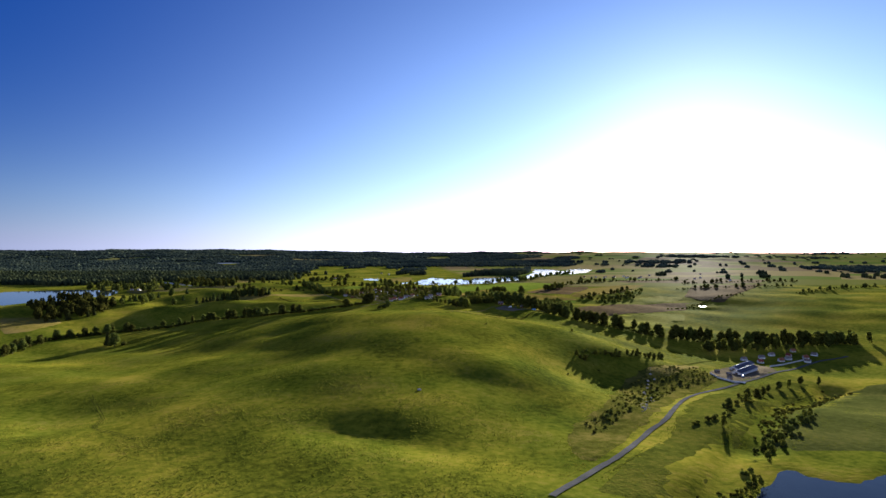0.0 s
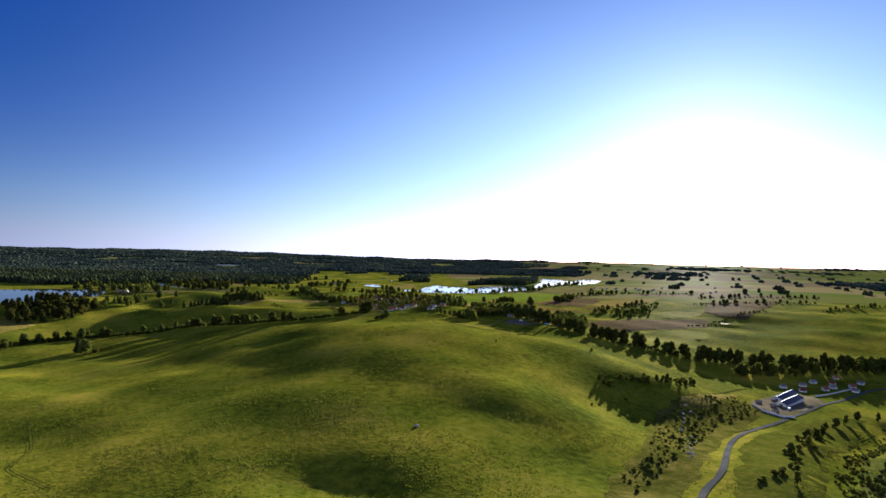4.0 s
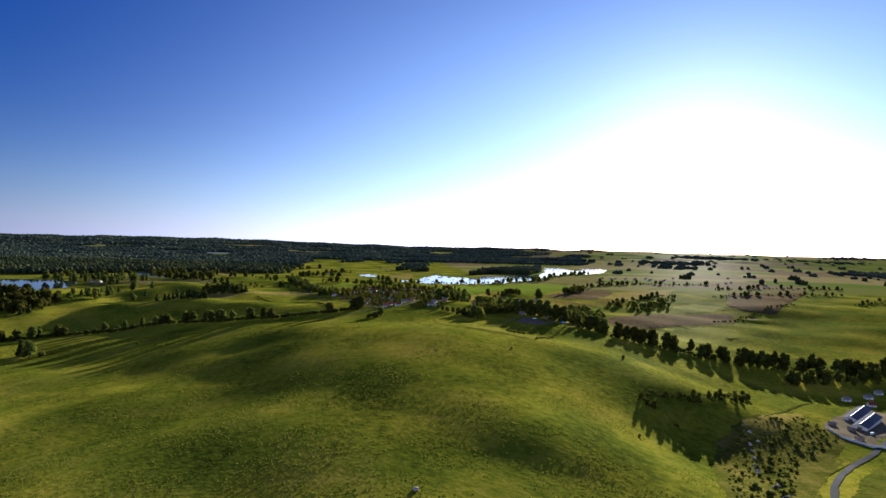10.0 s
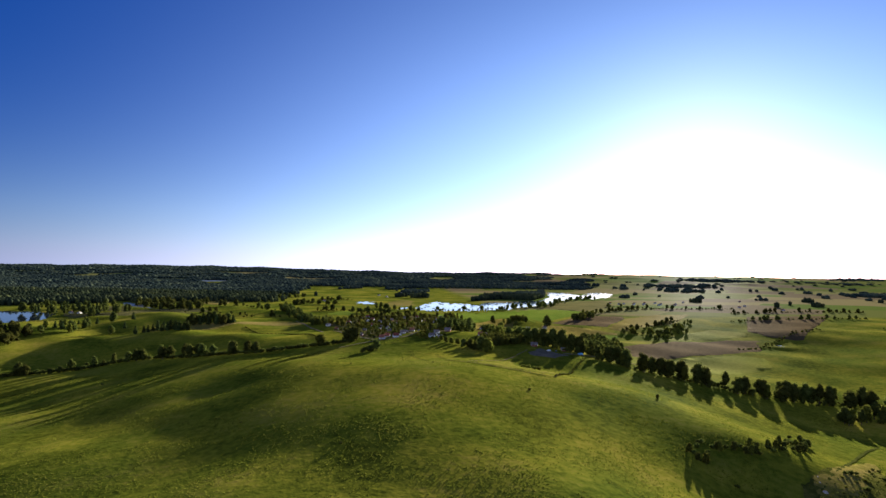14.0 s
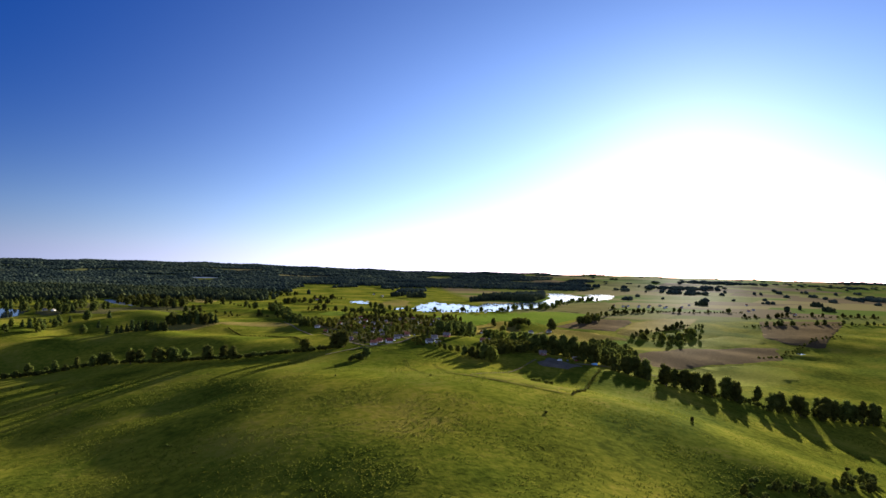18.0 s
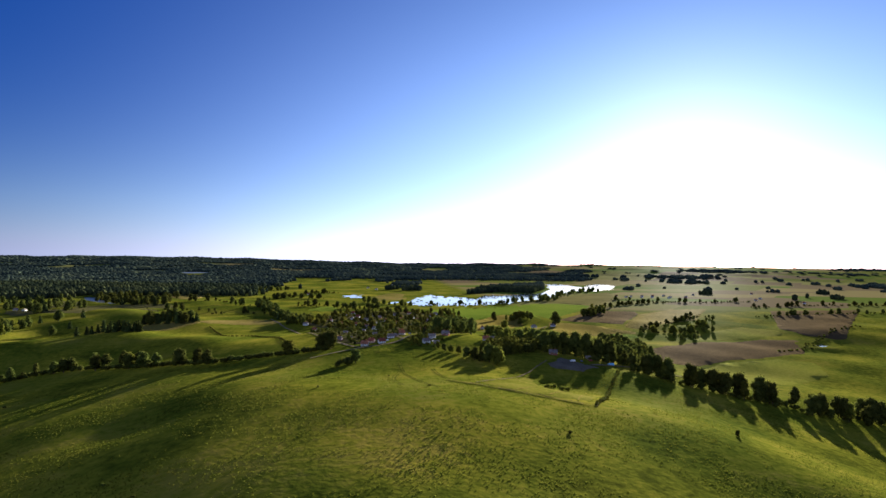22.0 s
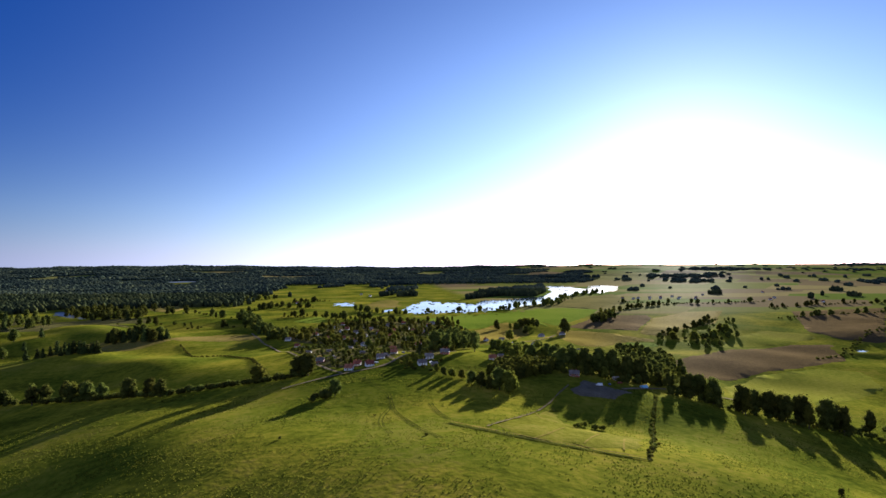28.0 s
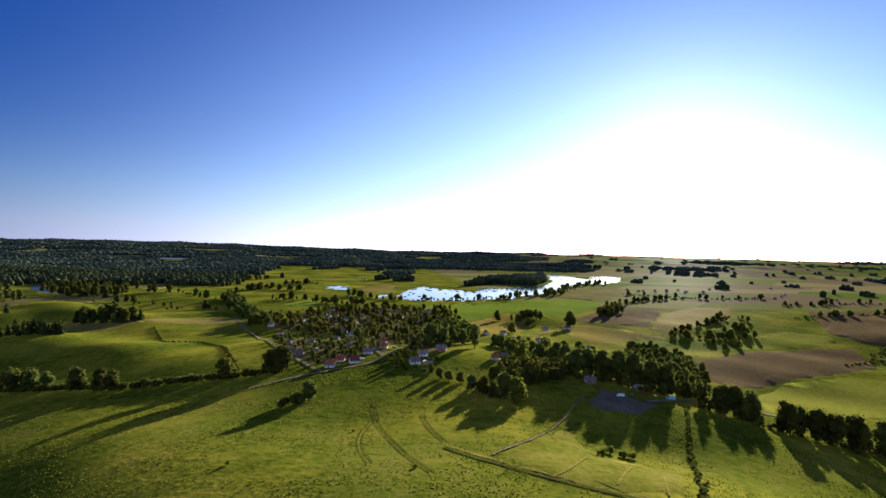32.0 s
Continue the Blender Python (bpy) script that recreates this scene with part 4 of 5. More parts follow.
def gabled(w, d, eave, rise, over=0.45, thick=0.22, hip=0.0):
    """Corners and faces of the walls and the roof of a gabled house; hip draws the ends of the ridge in."""
    x, y = w / 2, d / 2
    wall = [(-x, -y, -0.8), (x, -y, -0.8), (x, y, -0.8), (-x, y, -0.8), (-x, -y, eave), (x, -y, eave), (x, y, eave), (-x, y, eave)]
    wf = [(0, 1, 5, 4), (1, 2, 6, 5), (2, 3, 7, 6), (3, 0, 4, 7)]
    if not hip:
        wall += [(-x, 0, eave + rise - 0.12), (x, 0, eave + rise - 0.12)]
        wf[1], wf[3] = (1, 2, 6, 9, 5), (3, 0, 4, 8, 7)
    xo, yo, k = x + over, y + over, rise / y
    low, top, end = eave - over * k + 0.05, eave + rise, xo - hip * w
    up = [(-xo, -yo, low), (xo, -yo, low), (xo, yo, low), (-xo, yo, low), (-end, 0, top), (end, 0, top)]
    roof = up + [(a, b, c - thick) for a, b, c in up]
    rf = [(0, 1, 5, 4), (2, 3, 4, 5), (7, 6, 10, 11), (9, 8, 11, 10), (0, 6, 7, 1), (2, 8, 9, 3)]
    rf += [(1, 2, 5), (3, 0, 4), (1, 7, 8, 2), (3, 9, 6, 0), (7, 11, 8), (9, 10, 6)] if hip else [(1, 7, 11, 5), (5, 11, 8, 2), (3, 9, 10, 4), (4, 10, 6, 0)]
    return wall, wf, roof, rf


def window_mesh(w, h):
    t, v, f = 0.09, [], []
    for x0, x1, z0, z1 in ((-w / 2 - t, w / 2 + t, -t, 0), (-w / 2 - t, w / 2 + t, h, h + t), (-w / 2 - t, -w / 2, 0, h), (w / 2, w / 2 + t, 0, h), (-0.035, 0.035, 0, h)):
        n = len(v)
        v += [(x, y, z) for y in (-0.09, 0.02) for x, z in ((x0, z0), (x1, z0), (x1, z1), (x0, z1))]
        f += [(n, n + 1, n + 2, n + 3), (n, n + 4, n + 5, n + 1), (n + 1, n + 5, n + 6, n + 2), (n + 2, n + 6, n + 7, n + 3), (n + 3, n + 7, n + 4, n)]
    return shaped("window_frame", v, f, M_FRAME)


WINDOW, PANE = window_mesh(1.1, 1.3), box_mesh("pane", 1.1, 0.03, 1.3, M_PANE)
SILL = box_mesh("window_sill", 1.4, 0.22, 0.06, M_FRAME, z0=-0.12)


def house(name, w, d, eave, rise, wall_mat, roof_mat, label, hip=0.0, chimneys=1, porch=False):
    """A house on an Empty at its foot: walls, roof with eaves, chimney, door with step, and every window with frame, pane and sill."""
    ob = new(name)
    wall, wf, roof, rf = gabled(w, d, eave, rise, hip=hip)
    part("wall", shaped("wall", wall, wf, wall_mat), ob)
    r = part("roof", shaped("roof", roof, rf, roof_mat), ob)
    for k in range(chimneys):
        c = part("chimney", box_mesh("chimney", 0.6, 0.6, rise * 0.55 + 0.9, M_BRICK, 0.03, z0=eave + rise * 0.55), r, "brick chimney", pose(w * (0.2 - 0.42 * k), d * 0.12, 0))
    part("door", box_mesh("door", 1.0, 0.08, 2.05, M_WOOD, 0.02), ob, "brown wooden door", pose(-w * 0.08, -d / 2 - 0.03, 0.1))
    part("step", box_mesh("step", 1.6, 1.0, 0.25, M_STONE, 0.03), ob, "", pose(-w * 0.08, -d / 2 - 0.5, -0.15))
    spots = [(x, -d / 2, 0) for x in np.arange(-w / 2 + 1.3, w / 2 - 0.9, 2.4) if abs(x + w * 0.08) > 1.2]
    spots += [(x, d / 2, 180) for x in np.arange(-w / 2 + 1.5, w / 2 - 0.9, 2.8)]
    spots += [(-w / 2, -d * 0.2, -90), (w / 2, d * 0.2, 90), (-w / 2, d * 0.2, -90), (w / 2, -d * 0.2, 90)]
    for x, y, turn in spots:
        f = part("window", WINDOW, ob, "", pose(x, y, 1.0, 0, 0, turn))
        part("pane", PANE, f), part("window_sill", SILL, f)
    if not hip and rise > 2.2:
        for s in (-1, 1):
            f = part("window", WINDOW, ob, "gable window", pose(s * w / 2, 0, eave + 0.25, 0, 0, 90 * s))
            part("pane", PANE, f)
    if porch:
        part("porch_roof", box_mesh("porch_roof", 2.6, 1.8, 0.16, roof_mat, 0.03), ob, "", pose(-w * 0.08, -d / 2 - 0.9, 2.4, 8))
        for s in (-1.1, 1.1):
            part("porch_post", box_mesh("porch_post", 0.14, 0.14, 2.45, M_WOOD), ob, "", pose(-w * 0.08 + s, -d / 2 - 1.6, 0))
    return tagged(ob, label, "house", "village houses")


HOUSE = {
    "red": house("house", 8.2, 6.6, 2.5, 3.2, M_RENDER, M_TILE, "white rendered house with a steep red tiled roof", porch=True),
    "grey": house("house", 8.6, 6.6, 2.6, 2.7, M_RENDER, M_SLATE, "white house with a grey sheeted roof"),
    "cream": house("house", 7.6, 6.2, 2.4, 2.9, M_CREAM, M_TILE, "cream cottage with a red tiled roof", chimneys=2),
    "brick": house("house", 9.4, 7, 2.8, 2.8, M_BRICK, M_SLATE, "red brick farmhouse with a grey roof", chimneys=2),
    "new": house("house", 11, 9, 2.8, 2.9, M_RENDER, M_SLATE, "new white bungalow with a dark hipped roof", hip=0.28, porch=True),
    "shed": house("shed", 6, 4.5, 2.3, 1.3, M_WOOD, M_SLATE, "small weathered wooden shed with a low grey roof", chimneys=0),
}
PLACES = [("red", -47, 803, 20), ("cream", -43, 818, 25), ("red", -34, 811, 200), ("grey", -28, 838, 40), ("cream", -19, 858, 30), ("grey", 2, 803, 65), ("shed", 10, 800, 60),
          ("grey", 7, 821, 20), ("brick", 19, 838, 15), ("grey", -63, 1004, 30), ("grey", -52, 973, 120), ("grey", -117, 1008, 70), ("cream", -128, 1037, 160),
          ("grey", -146, 1076, 20), ("red", -120, 1105, 10), ("cream", -107, 1119, 95), ("grey", -75, 1126, 25), ("red", -106, 1250, 10), ("brick", -60, 1158, 35),
          ("red", -47, 1118, 110), ("grey", -14, 1182, 20), ("grey", 21, 1250, 15), ("red", 31, 1179, 40), ("cream", 14, 1056, 80), ("grey", 91, 1044, 10),
          ("new", 155, 1140, 35), ("new", 184, 1151, 20), ("new", 120, 1010, 15), ("grey", 88, 851, 15), ("brick", -75, 856, 30), ("shed", -85, 878, 75),
          ("grey", 165, 1004, 20), ("shed", -92, 905, 20), ("shed", -66, 868, 110), ("brick", 101, 787, 12), ("shed", 130, 792, 15), ("shed", -24, 846, 130),
          ("cream", -30, 1060, 20), ("red", -84, 1072, 60), ("brick", 5, 1110, 30), ("grey", -40, 1220, 15), ("red", 72, 1030, 100), ("shed", 60, 838, 40), ("cream", 52, 822, 15),
          ("red", -70, 1035, 30), ("cream", -100, 1075, 20), ("grey", -60, 1090, 100), ("red", -90, 1165, 25), ("grey", -110, 1195, 15), ("cream", -30, 1140, 35), ("red", -5, 1150, 15), ("grey", -70, 1205, 40), ("cream", -20, 1245, 20), ("red", 15, 1215, 60), ("grey", -10, 1010, 35), ("red", 0, 960, 20), ("cream", -22, 910, 30), ("grey", -95, 1140, 100), ("red", 40, 1130, 10), ("shed", -75, 905, 30), ("shed", -60, 930, 20), ("shed", -45, 880, 60),
          ("grey", 376, 647, 25), ("red", 389, 632, 40), ("grey", 402, 640, 40), ("cream", 432, 679, 35), ("grey", 416, 628, 130), ("red", 362, 625, 30), ("grey", 395, 660, 40), ("cream", 412, 655, 120), ("grey", 352, 640, 45), ("red", 425, 645, 35), ("grey", 445, 660, 120), ("shed", 276, 549, 40), ("shed", 283, 540, 130), ("shed", 272, 518, 40)]
FAR_PLACES = [(472, 1738, 20), (487, 1711, 60), (505, 1730, 10), (523, 1708, 90), (538, 1745, 30), (551, 1715, 15), (570, 1760, 45), (604, 1775, 70), (600, 1726, 15), (620, 1690, 40), (585, 1700, 100), (640, 1730, 10),
              (760, 1640, 30), (800, 1690, 60), (700, 1820, 10), (820, 1560, 100), (-120, 1930, 20), (-150, 2010, 80), (900, 1900, 20), (-610, 1240, 30), (-590, 1230, 90), (-260, 1700, 20), (-90, 2180, 30)]
used = set()
for kind, x, y, turn in PLACES + [("grey" if k % 3 else "red", x, y, t) for k, (x, y, t) in enumerate(FAR_PLACES)]:
    turn = turn * 0.5 - 20 if turn < 90 else turn
    m = pose(x, y, float(height(x, y)) + 0.30, 0, 0, turn) @ TRUE @ Matrix.Scale(0.86, 4)
    if kind in used:
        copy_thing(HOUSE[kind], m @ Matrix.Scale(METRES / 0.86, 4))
    else:
        HOUSE[kind].matrix_basis = m
        used.add(kind)


def barn(x, y, turn, length, width, label):
    """A long low barn: block walls, sheet roof with the sunlit ridge put in as a pale strip, end doors and side
    windows.
    """
    ob = new("barn")
    wall, wf, roof, rf = gabled(length, width, 2.5, 1.8, over=0.5)
    part("wall", shaped("wall", wall, wf, M_RENDER), ob)
    r = part("roof", shaped("roof", roof, rf, M_STEEL), ob)
    k = 1.8 / (width / 2)
    v = [(sx * length * 0.49, sy, 2.5 + 1.8 + 0.06 - abs(sy) * k + dz) for dz in (0, 0.08) for sx in (-1, 1) for sy in (-0.3, 0, 0.3)]
    part("light_strip", shaped("light_strip", v, [(6, 9, 10, 7), (7, 10, 11, 8), (0, 3, 9, 6), (2, 5, 11, 8), (0, 1, 7, 6), (3, 4, 10, 9), (1, 2, 8, 7), (4, 5, 11, 10)], M_STRIP), r, "pale strip standing for the sunlit ridge")
    for s in (-1, 1):
        part("barn_door", box_mesh("barn_door", 0.1, 2.6, 2.3, M_WOOD, 0.02), ob, "wide wooden double door", pose(s * (length / 2 + 0.04), 0, 0))
        for p in np.arange(-length / 2 + 3, length / 2 - 2, 4.0):
            f = part("window", WINDOW, ob, "", pose(p, s * width / 2, 0.9, 0, 0, 90 + 90 * s))
            part("pane", PANE, f)
    ob.matrix_basis = pose(x, y, float(height(x, y)) + 0.4, 0, 0, turn)
    return tagged(ob, label, "barn", "farm barns")


barn(309, 560, 41, 42, 8.5, "long white barn with a blue-grey metal roof")
barn(317, 580, 42, 43, 8.5, "long white barn with its sunlit ridge put in as a pale strip")


def car(x, y, turn, paint, label, van=False):
    ob = new("van" if van else "car")
    ln, w = (5.2, 1.95) if van else (4.3, 1.75)
    prof = [(-0.5, 0.35), (0.5, 0.35), (0.5, 0.85), (0.36, 0.98), (0.20, 1.90 if van else 1.42), (-0.47, 1.95 if van else 1.40), (-0.5, 0.95)]
    n = len(prof)
    v = [(a * ln, s * w / 2 * (1.0 if b < 1.0 else 0.88), b) for s in (-1, 1) for a, b in prof]
    f = [tuple(range(n))[::-1], tuple(range(n, 2 * n))] + [(k, (k + 1) % n, n + (k + 1) % n, n + k) for k in range(n)]
    part("body", shaped("body", v, f, paint), ob)
    for s in (-1, 1):
        part("side_window", box_mesh("side_window", ln * 0.5, 0.03, 0.36 if not van else 0.6, M_PANE), ob, "", pose(-ln * 0.12, s * w * 0.455, 1.0))
        for e in (-0.31, 0.31):
            bm = bmesh.new()
            bmesh.ops.create_cone(bm, cap_ends=True, segments=14, radius1=0.32, radius2=0.32, depth=0.22)
            me = bpy.data.meshes.new("wheel")
            bm.to_mesh(me), bm.free()
            me.materials.append(M_RUBBER)
            part("wheel", me, ob, "black tyre", pose(e * ln, s * w * 0.46, 0.32, 90))
    part("windscreen", box_mesh("windscreen", 0.05, w * 0.8, 0.62 if van else 0.5, M_PANE), ob, "", pose(ln * 0.31, 0, 0.98, 0, -42))
    ob.matrix_basis = pose(x, y, float(height(x, y)) + 0.30, 0, 0, turn) @ TRUE
    return tagged(ob, label, "van" if van else "car")



def yard_wall(line, label):
    """A low rendered wall with a coping of flat stones, on an Empty at its first corner."""
    ob = new("yard_wall")
    q = np.array(line, float)
    run = np.vstack([a + (b - a) * t for a, b in zip(q, q[1:]) for t in np.arange(0, 1, 4.0 / np.hypot(*(b - a)))] + [q[-1]])
    way = np.gradient(run, axis=0)
    side = np.stack([-way[:, 1], way[:, 0]], 1) / np.linalg.norm(way, axis=1, keepdims=True)
    z = height(run[:, 0], run[:, 1])
    for name, half, low, high, mat, text in (("wall", 0.14, -0.4, 1.35, M_RENDER, ""), ("coping", 0.20, 1.353, 1.45, M_STONE, "pale stone coping")):
        v = np.stack([np.column_stack([run + side * half * s, z + h]) for s, h in ((-1, low), (1, low), (1, high), (-1, high))], 1).reshape(-1, 3)
        f = [(4 * k + j, 4 * k + (j + 1) % 4, 4 * k + 4 + (j + 1) % 4, 4 * k + 4 + j) for k in range(len(run) - 1) for j in range(4)]
        part(name, shaped(name, v, f + [(3, 2, 1, 0), tuple(range(len(v) - 4, len(v)))], mat), ob, text)
    return tagged(ob, label, "wall")


yard_wall([(263, 536), (261, 519), (270, 505), (280, 506)], "low white wall round the barn yard")
yard_wall([(360, 604), (392, 622), (424, 640)], "low white wall along the road before farmhouses")

car(110, 763, 165, M_PAINT_W, "white van parked on the farmyard", True)
car(128, 778, 20, M_PAINT_R, "dark red car parked beside a farm shed")
car(118, 768, 80, M_PAINT_B, "dark blue car parked on the farmyard")
car(-30, 818, 30, M_PAINT_W, "white car parked beside a village house")
car(-12, 852, 120, M_PAINT_B, "dark blue car parked on the village road")
car(8, 806, 60, M_PAINT_W, "white car parked beside a white house")
car(-112, 1000, 60, M_PAINT_W, "white car parked by the garden lane")
car(-56, 984, 20, M_PAINT_R, "dark red car parked between white houses")
car(100, 1022, 10, M_PAINT_W, "white car parked on the sandy lane")
car(294, 536, 40, M_PAINT_W, "white van parked beside the barns", True)


def tunnel(x, y, turn):
    """A small arched tent of plastic sheet over hoops."""
    ob = new("tent")
    v, f, m = [], [], 9
    for i in range(5):
        for j in range(m):
            a = math.pi * j / (m - 1)
            sag = 1 - 0.05 * (i % 2)
            v.append((i * 1.5 - 3.0, math.cos(a) * 2.0 * sag, math.sin(a) * 2.3 * sag))
    f = [(i * m + j, (i + 1) * m + j, (i + 1) * m + j + 1, i * m + j + 1) for i in range(4) for j in range(m - 1)] + [tuple(range(m))[::-1], tuple(range(4 * m, 5 * m))]
    part("sheet", shaped("sheet", v, f, M_TARP), ob)
    part("door_flap", box_mesh("door_flap", 0.06, 1.2, 1.7, M_STRIP), ob, "pale door flap", pose(-3.04, 0, 0.1))
    ob.matrix_basis = pose(x, y, float(height(x, y)) + 0.02, 0, 0, turn) @ TRUE
    return tagged(ob, "light blue plastic tunnel tent on grass", "tent")


tunnel(144, 779, 20)


def boulder(x, y, size, seed, group=""):
    rng = np.random.default_rng(seed)
    v, f = ico(1.0, (0, 0, 0.25), rng, 0.12, 2)
    v = v * np.array([size, size * rng.uniform(0.6, 0.9), size * rng.uniform(0.5, 0.8)])
    ob = new("boulder", shaped("boulder", v, f, M_STONE))
    ob.matrix_basis = pose(x, y, float(height(x, y)), 0, 0, rng.uniform(0, 360))
    return tagged(ob, "pale weathered field boulder in grass", "boulder", group)


boulder(-4, 366, 1.3, 3)
for k, (x, y) in enumerate(smooth_line([(203, 525), (190, 495), (170, 450), (158, 420), (144, 386), (139, 369)], 7.0)):
    rng = np.random.default_rng(k)
    boulder(x + rng.normal(0, 1.5), y + rng.normal(0, 1.5), rng.uniform(0.5, 1.5), 20 + k, "row of field boulders")

for k, (x, y) in enumerate(smooth_line([(160, 414), (150, 396), (139, 371)], 2.2)):
    rng = np.random.default_rng(90 + k)
    boulder(x + rng.normal(0.8, 0.9), y + rng.normal(0, 0.6), rng.uniform(0.5, 0.95), 120 + k, "row of field boulders")


def fence(line, label, step=4.0):
    """A wire fence: one post every few paces and two strands between them."""
    q = smooth_line(line, step)
    z = height(q[:, 0], q[:, 1])
    ob = new("fence")
    post = box_mesh("post", 0.14, 0.14, 1.5, M_WOOD, 0.02, z0=-0.2)
    for (x, y), g in zip(q, z):
        part("post", post, ob, "", pose(x, y, g, *np.random.default_rng(int(abs(x) * 7)).normal(0, 2.5, 2)) @ TRUE)
    for h in (0.6, 1.1):
        v = [(x, y + dy, g + h + dz) for (x, y), g in zip(q, z) for dy, dz in ((-0.02, -0.02), (0.02, -0.02), (0.02, 0.02), (-0.02, 0.02))]
        f = [(4 * k + j, 4 * k + (j + 1) % 4, 4 * k + 4 + (j + 1) % 4, 4 * k + 4 + j) for k in range(len(q) - 1) for j in range(4)]
        part("rail", shaped("rail", v, f, M_WOOD), ob)
    return tagged(ob, label, "fence")


fence([(28, 656), (46, 682), (71, 726), (82, 747), (90, 760)], "grey wooden fence along a sandy path")
fence([(24, 650), (43, 635), (65, 628), (86, 624)], "low wooden fence along a grassy ditch")
fence([(86, 624), (97, 649), (117, 698)], "low wooden fence beside a shrub row")

# ---- trees, hedges and bushes, place by place ----
YARDS = [(x, y, 7.5) for k, x, y, t in PLACES] + [(316, 568, 26), (331, 595, 26)]
HEDGE = [(-458, 647), (-468, 697), (-462, 750), (-424, 810), (-363, 838), (-310, 857), (-261, 845), (-211, 825), (-172, 808), (-139, 806), (-109, 803), (-73, 799)]
for x, y in along(HEDGE, 2.5, 0.9):
    plant(choose("bush_a", "bush_a", "bush_b"), x, y, 1.2, "hedge_bush", "dense dark green hedge bush beside a dirt road", "roadside hedge")
for x, y in along(HEDGE[:8], 10.0, 3.5):
    plant(choose("oak_a", "ash_a", "oak_b", "young_b"), x, y, 0.9, "hedge_tree", "tall dark tree in a roadside hedge", "roadside trees")
for x, y in [(-254, 849), (-241, 843), (-198, 818), (-181, 811), (-172, 806), (-108, 806), (-83, 808), (-74, 802)]:
    plant(choose("oak_a", "oak_b", "oak_c"), x, y, 1.0, "tree", "broad tree in a roadside hedge", "roadside trees")
plant("oak_a", -78, 806, 1.0, "tree", "broad dark tree at the end of a hedge")
plant("spruce_a", -383, 720, 1.2, "tree", "dark conifer standing alone in a meadow"), plant("oak_b", -374, 718, 1.1, "tree", "dark round tree beside a lone conifer")
plant("bush_a", -366, 722, 1.9, "bush", "dense bush under a lone conifer")
for x, y in [(-361, 1013), (-351, 1009), (-342, 1008), (-335, 1007), (-324, 1010), (-320, 1010)]:
    plant(choose("spruce_a", "spruce_b"), x, y, 1.0, "conifer", "dark conifer in a small hilltop clump", "hilltop conifers")
for x, y in scattered([(-400, 1006), (-358, 1014), (-320, 1012), (-318, 1002), (-360, 1000)], 12, 5):
    plant(choose("spruce_b", "spruce_c"), x, y, 0.9, "conifer", "dark conifer in a small hilltop clump", "hilltop conifers")
for x, y in [(-361, 1110), (-346, 1097), (-337, 1099), (-324, 1094), (-311, 1092), (-301, 1090)]:
    plant(choose("spruce_a", "oak_b"), x, y, 1.0, "tree", "dark tree in a pasture copse", "pasture copse")
for x, y in scattered([(-366, 1114), (-330, 1104), (-292, 1096), (-292, 1108), (-330, 1120), (-366, 1124)], 18, 5):
    plant(choose("oak_b", "spruce_b", "oak_a"), x, y, 1.0, "tree", "dark tree in a pasture copse", "pasture copse")
grove("marsh_wood", scattered([(-500, 1340), (-430, 1340), (-450, 1440), (-490, 1560), (-620, 1540), (-640, 1470)], 60, 9), ("spruce_a", "oak_a", "ash_a",), 1.0, "dark mixed wood on marshy ground")
grove("lakeside_wood", scattered([(-647, 970), (-599, 1019), (-522, 1016), (-508, 908), (-547, 850)], 80, 8), ("oak_a", "ash_a", "spruce_a", "oak_b",), 1.05, "dark mixed wood along a lake shore")
grove("lakeside_trees", scattered([(-560, 1010), (-500, 1010), (-430, 1060), (-470, 1180), (-560, 1160)], 24, 10), ("oak_a", "ash_b", "spruce_b",), 0.9, "scattered dark trees near a lake")
grove("pool_wood", scattered([(-700, 1240), (-560, 1200), (-520, 1290), (-620, 1400), (-760, 1400)], 60, 9), ("oak_a", "ash_a", "spruce_a",), 1.0, "dark wood behind a reedy pool")
grove("lane_grove", along([(-276, 1359), (-227, 1251), (-191, 1171), (-164, 1085), (-157, 1097), (-152, 1137), (-143, 1159)], 6.0, 4.5), ("ash_a", "oak_b", "spruce_b", "oak_c",), 0.75, "dense dark trees along a village lane")
grove("lane_thicket", along([(-276, 1359), (-228, 1253), (-192, 1173)], 5.0, 6), ("oak_b", "young_b", "spruce_c",), 0.85, "dense dark thicket along a village lane")
grove("ditch_hedge", along([(-264, 1074), (-237, 1022), (-213, 979), (-184, 980), (-145, 916), (-126, 871), (-110, 835), (-98, 802)], 2.6, 0.5), ("bush_b",), 0.42, "low dark bushes along a pasture ditch")
plant("bush_a", -53, 731, 1.9, "bush", "dense dark bush alone in the meadow"), plant("young_b", -47, 735, 1.5, "tree", "small dark tree beside a meadow bush")
plant("bush_b", -57, 727, 1.5, "bush", "dark bush alone in the meadow")
for x, y, s in ((51, 742, 0.95), (46, 746, 0.8), (41, 748, 0.62), (36, 752, 0.68), (31, 757, 0.6), (26, 770, 0.5), (20, 773, 0.5), (15, 776, 0.4)):
    plant(choose("oak_a", "oak_c"), x, y, s, "tree", "rounded bushy tree at the meadow edge", "meadow edge trees")
for k, (x, y) in enumerate(((97, 806), (106, 812), (114, 806), (122, 803), (131, 800), (139, 795), (147, 793), (160, 796), (102, 822), (126, 815))):
    plant("oak_a" if k % 2 else "oak_b", x, y, 1.2 if k < 7 else 0.7, "tree", "large spreading tree behind the farmyard", "farmyard trees")
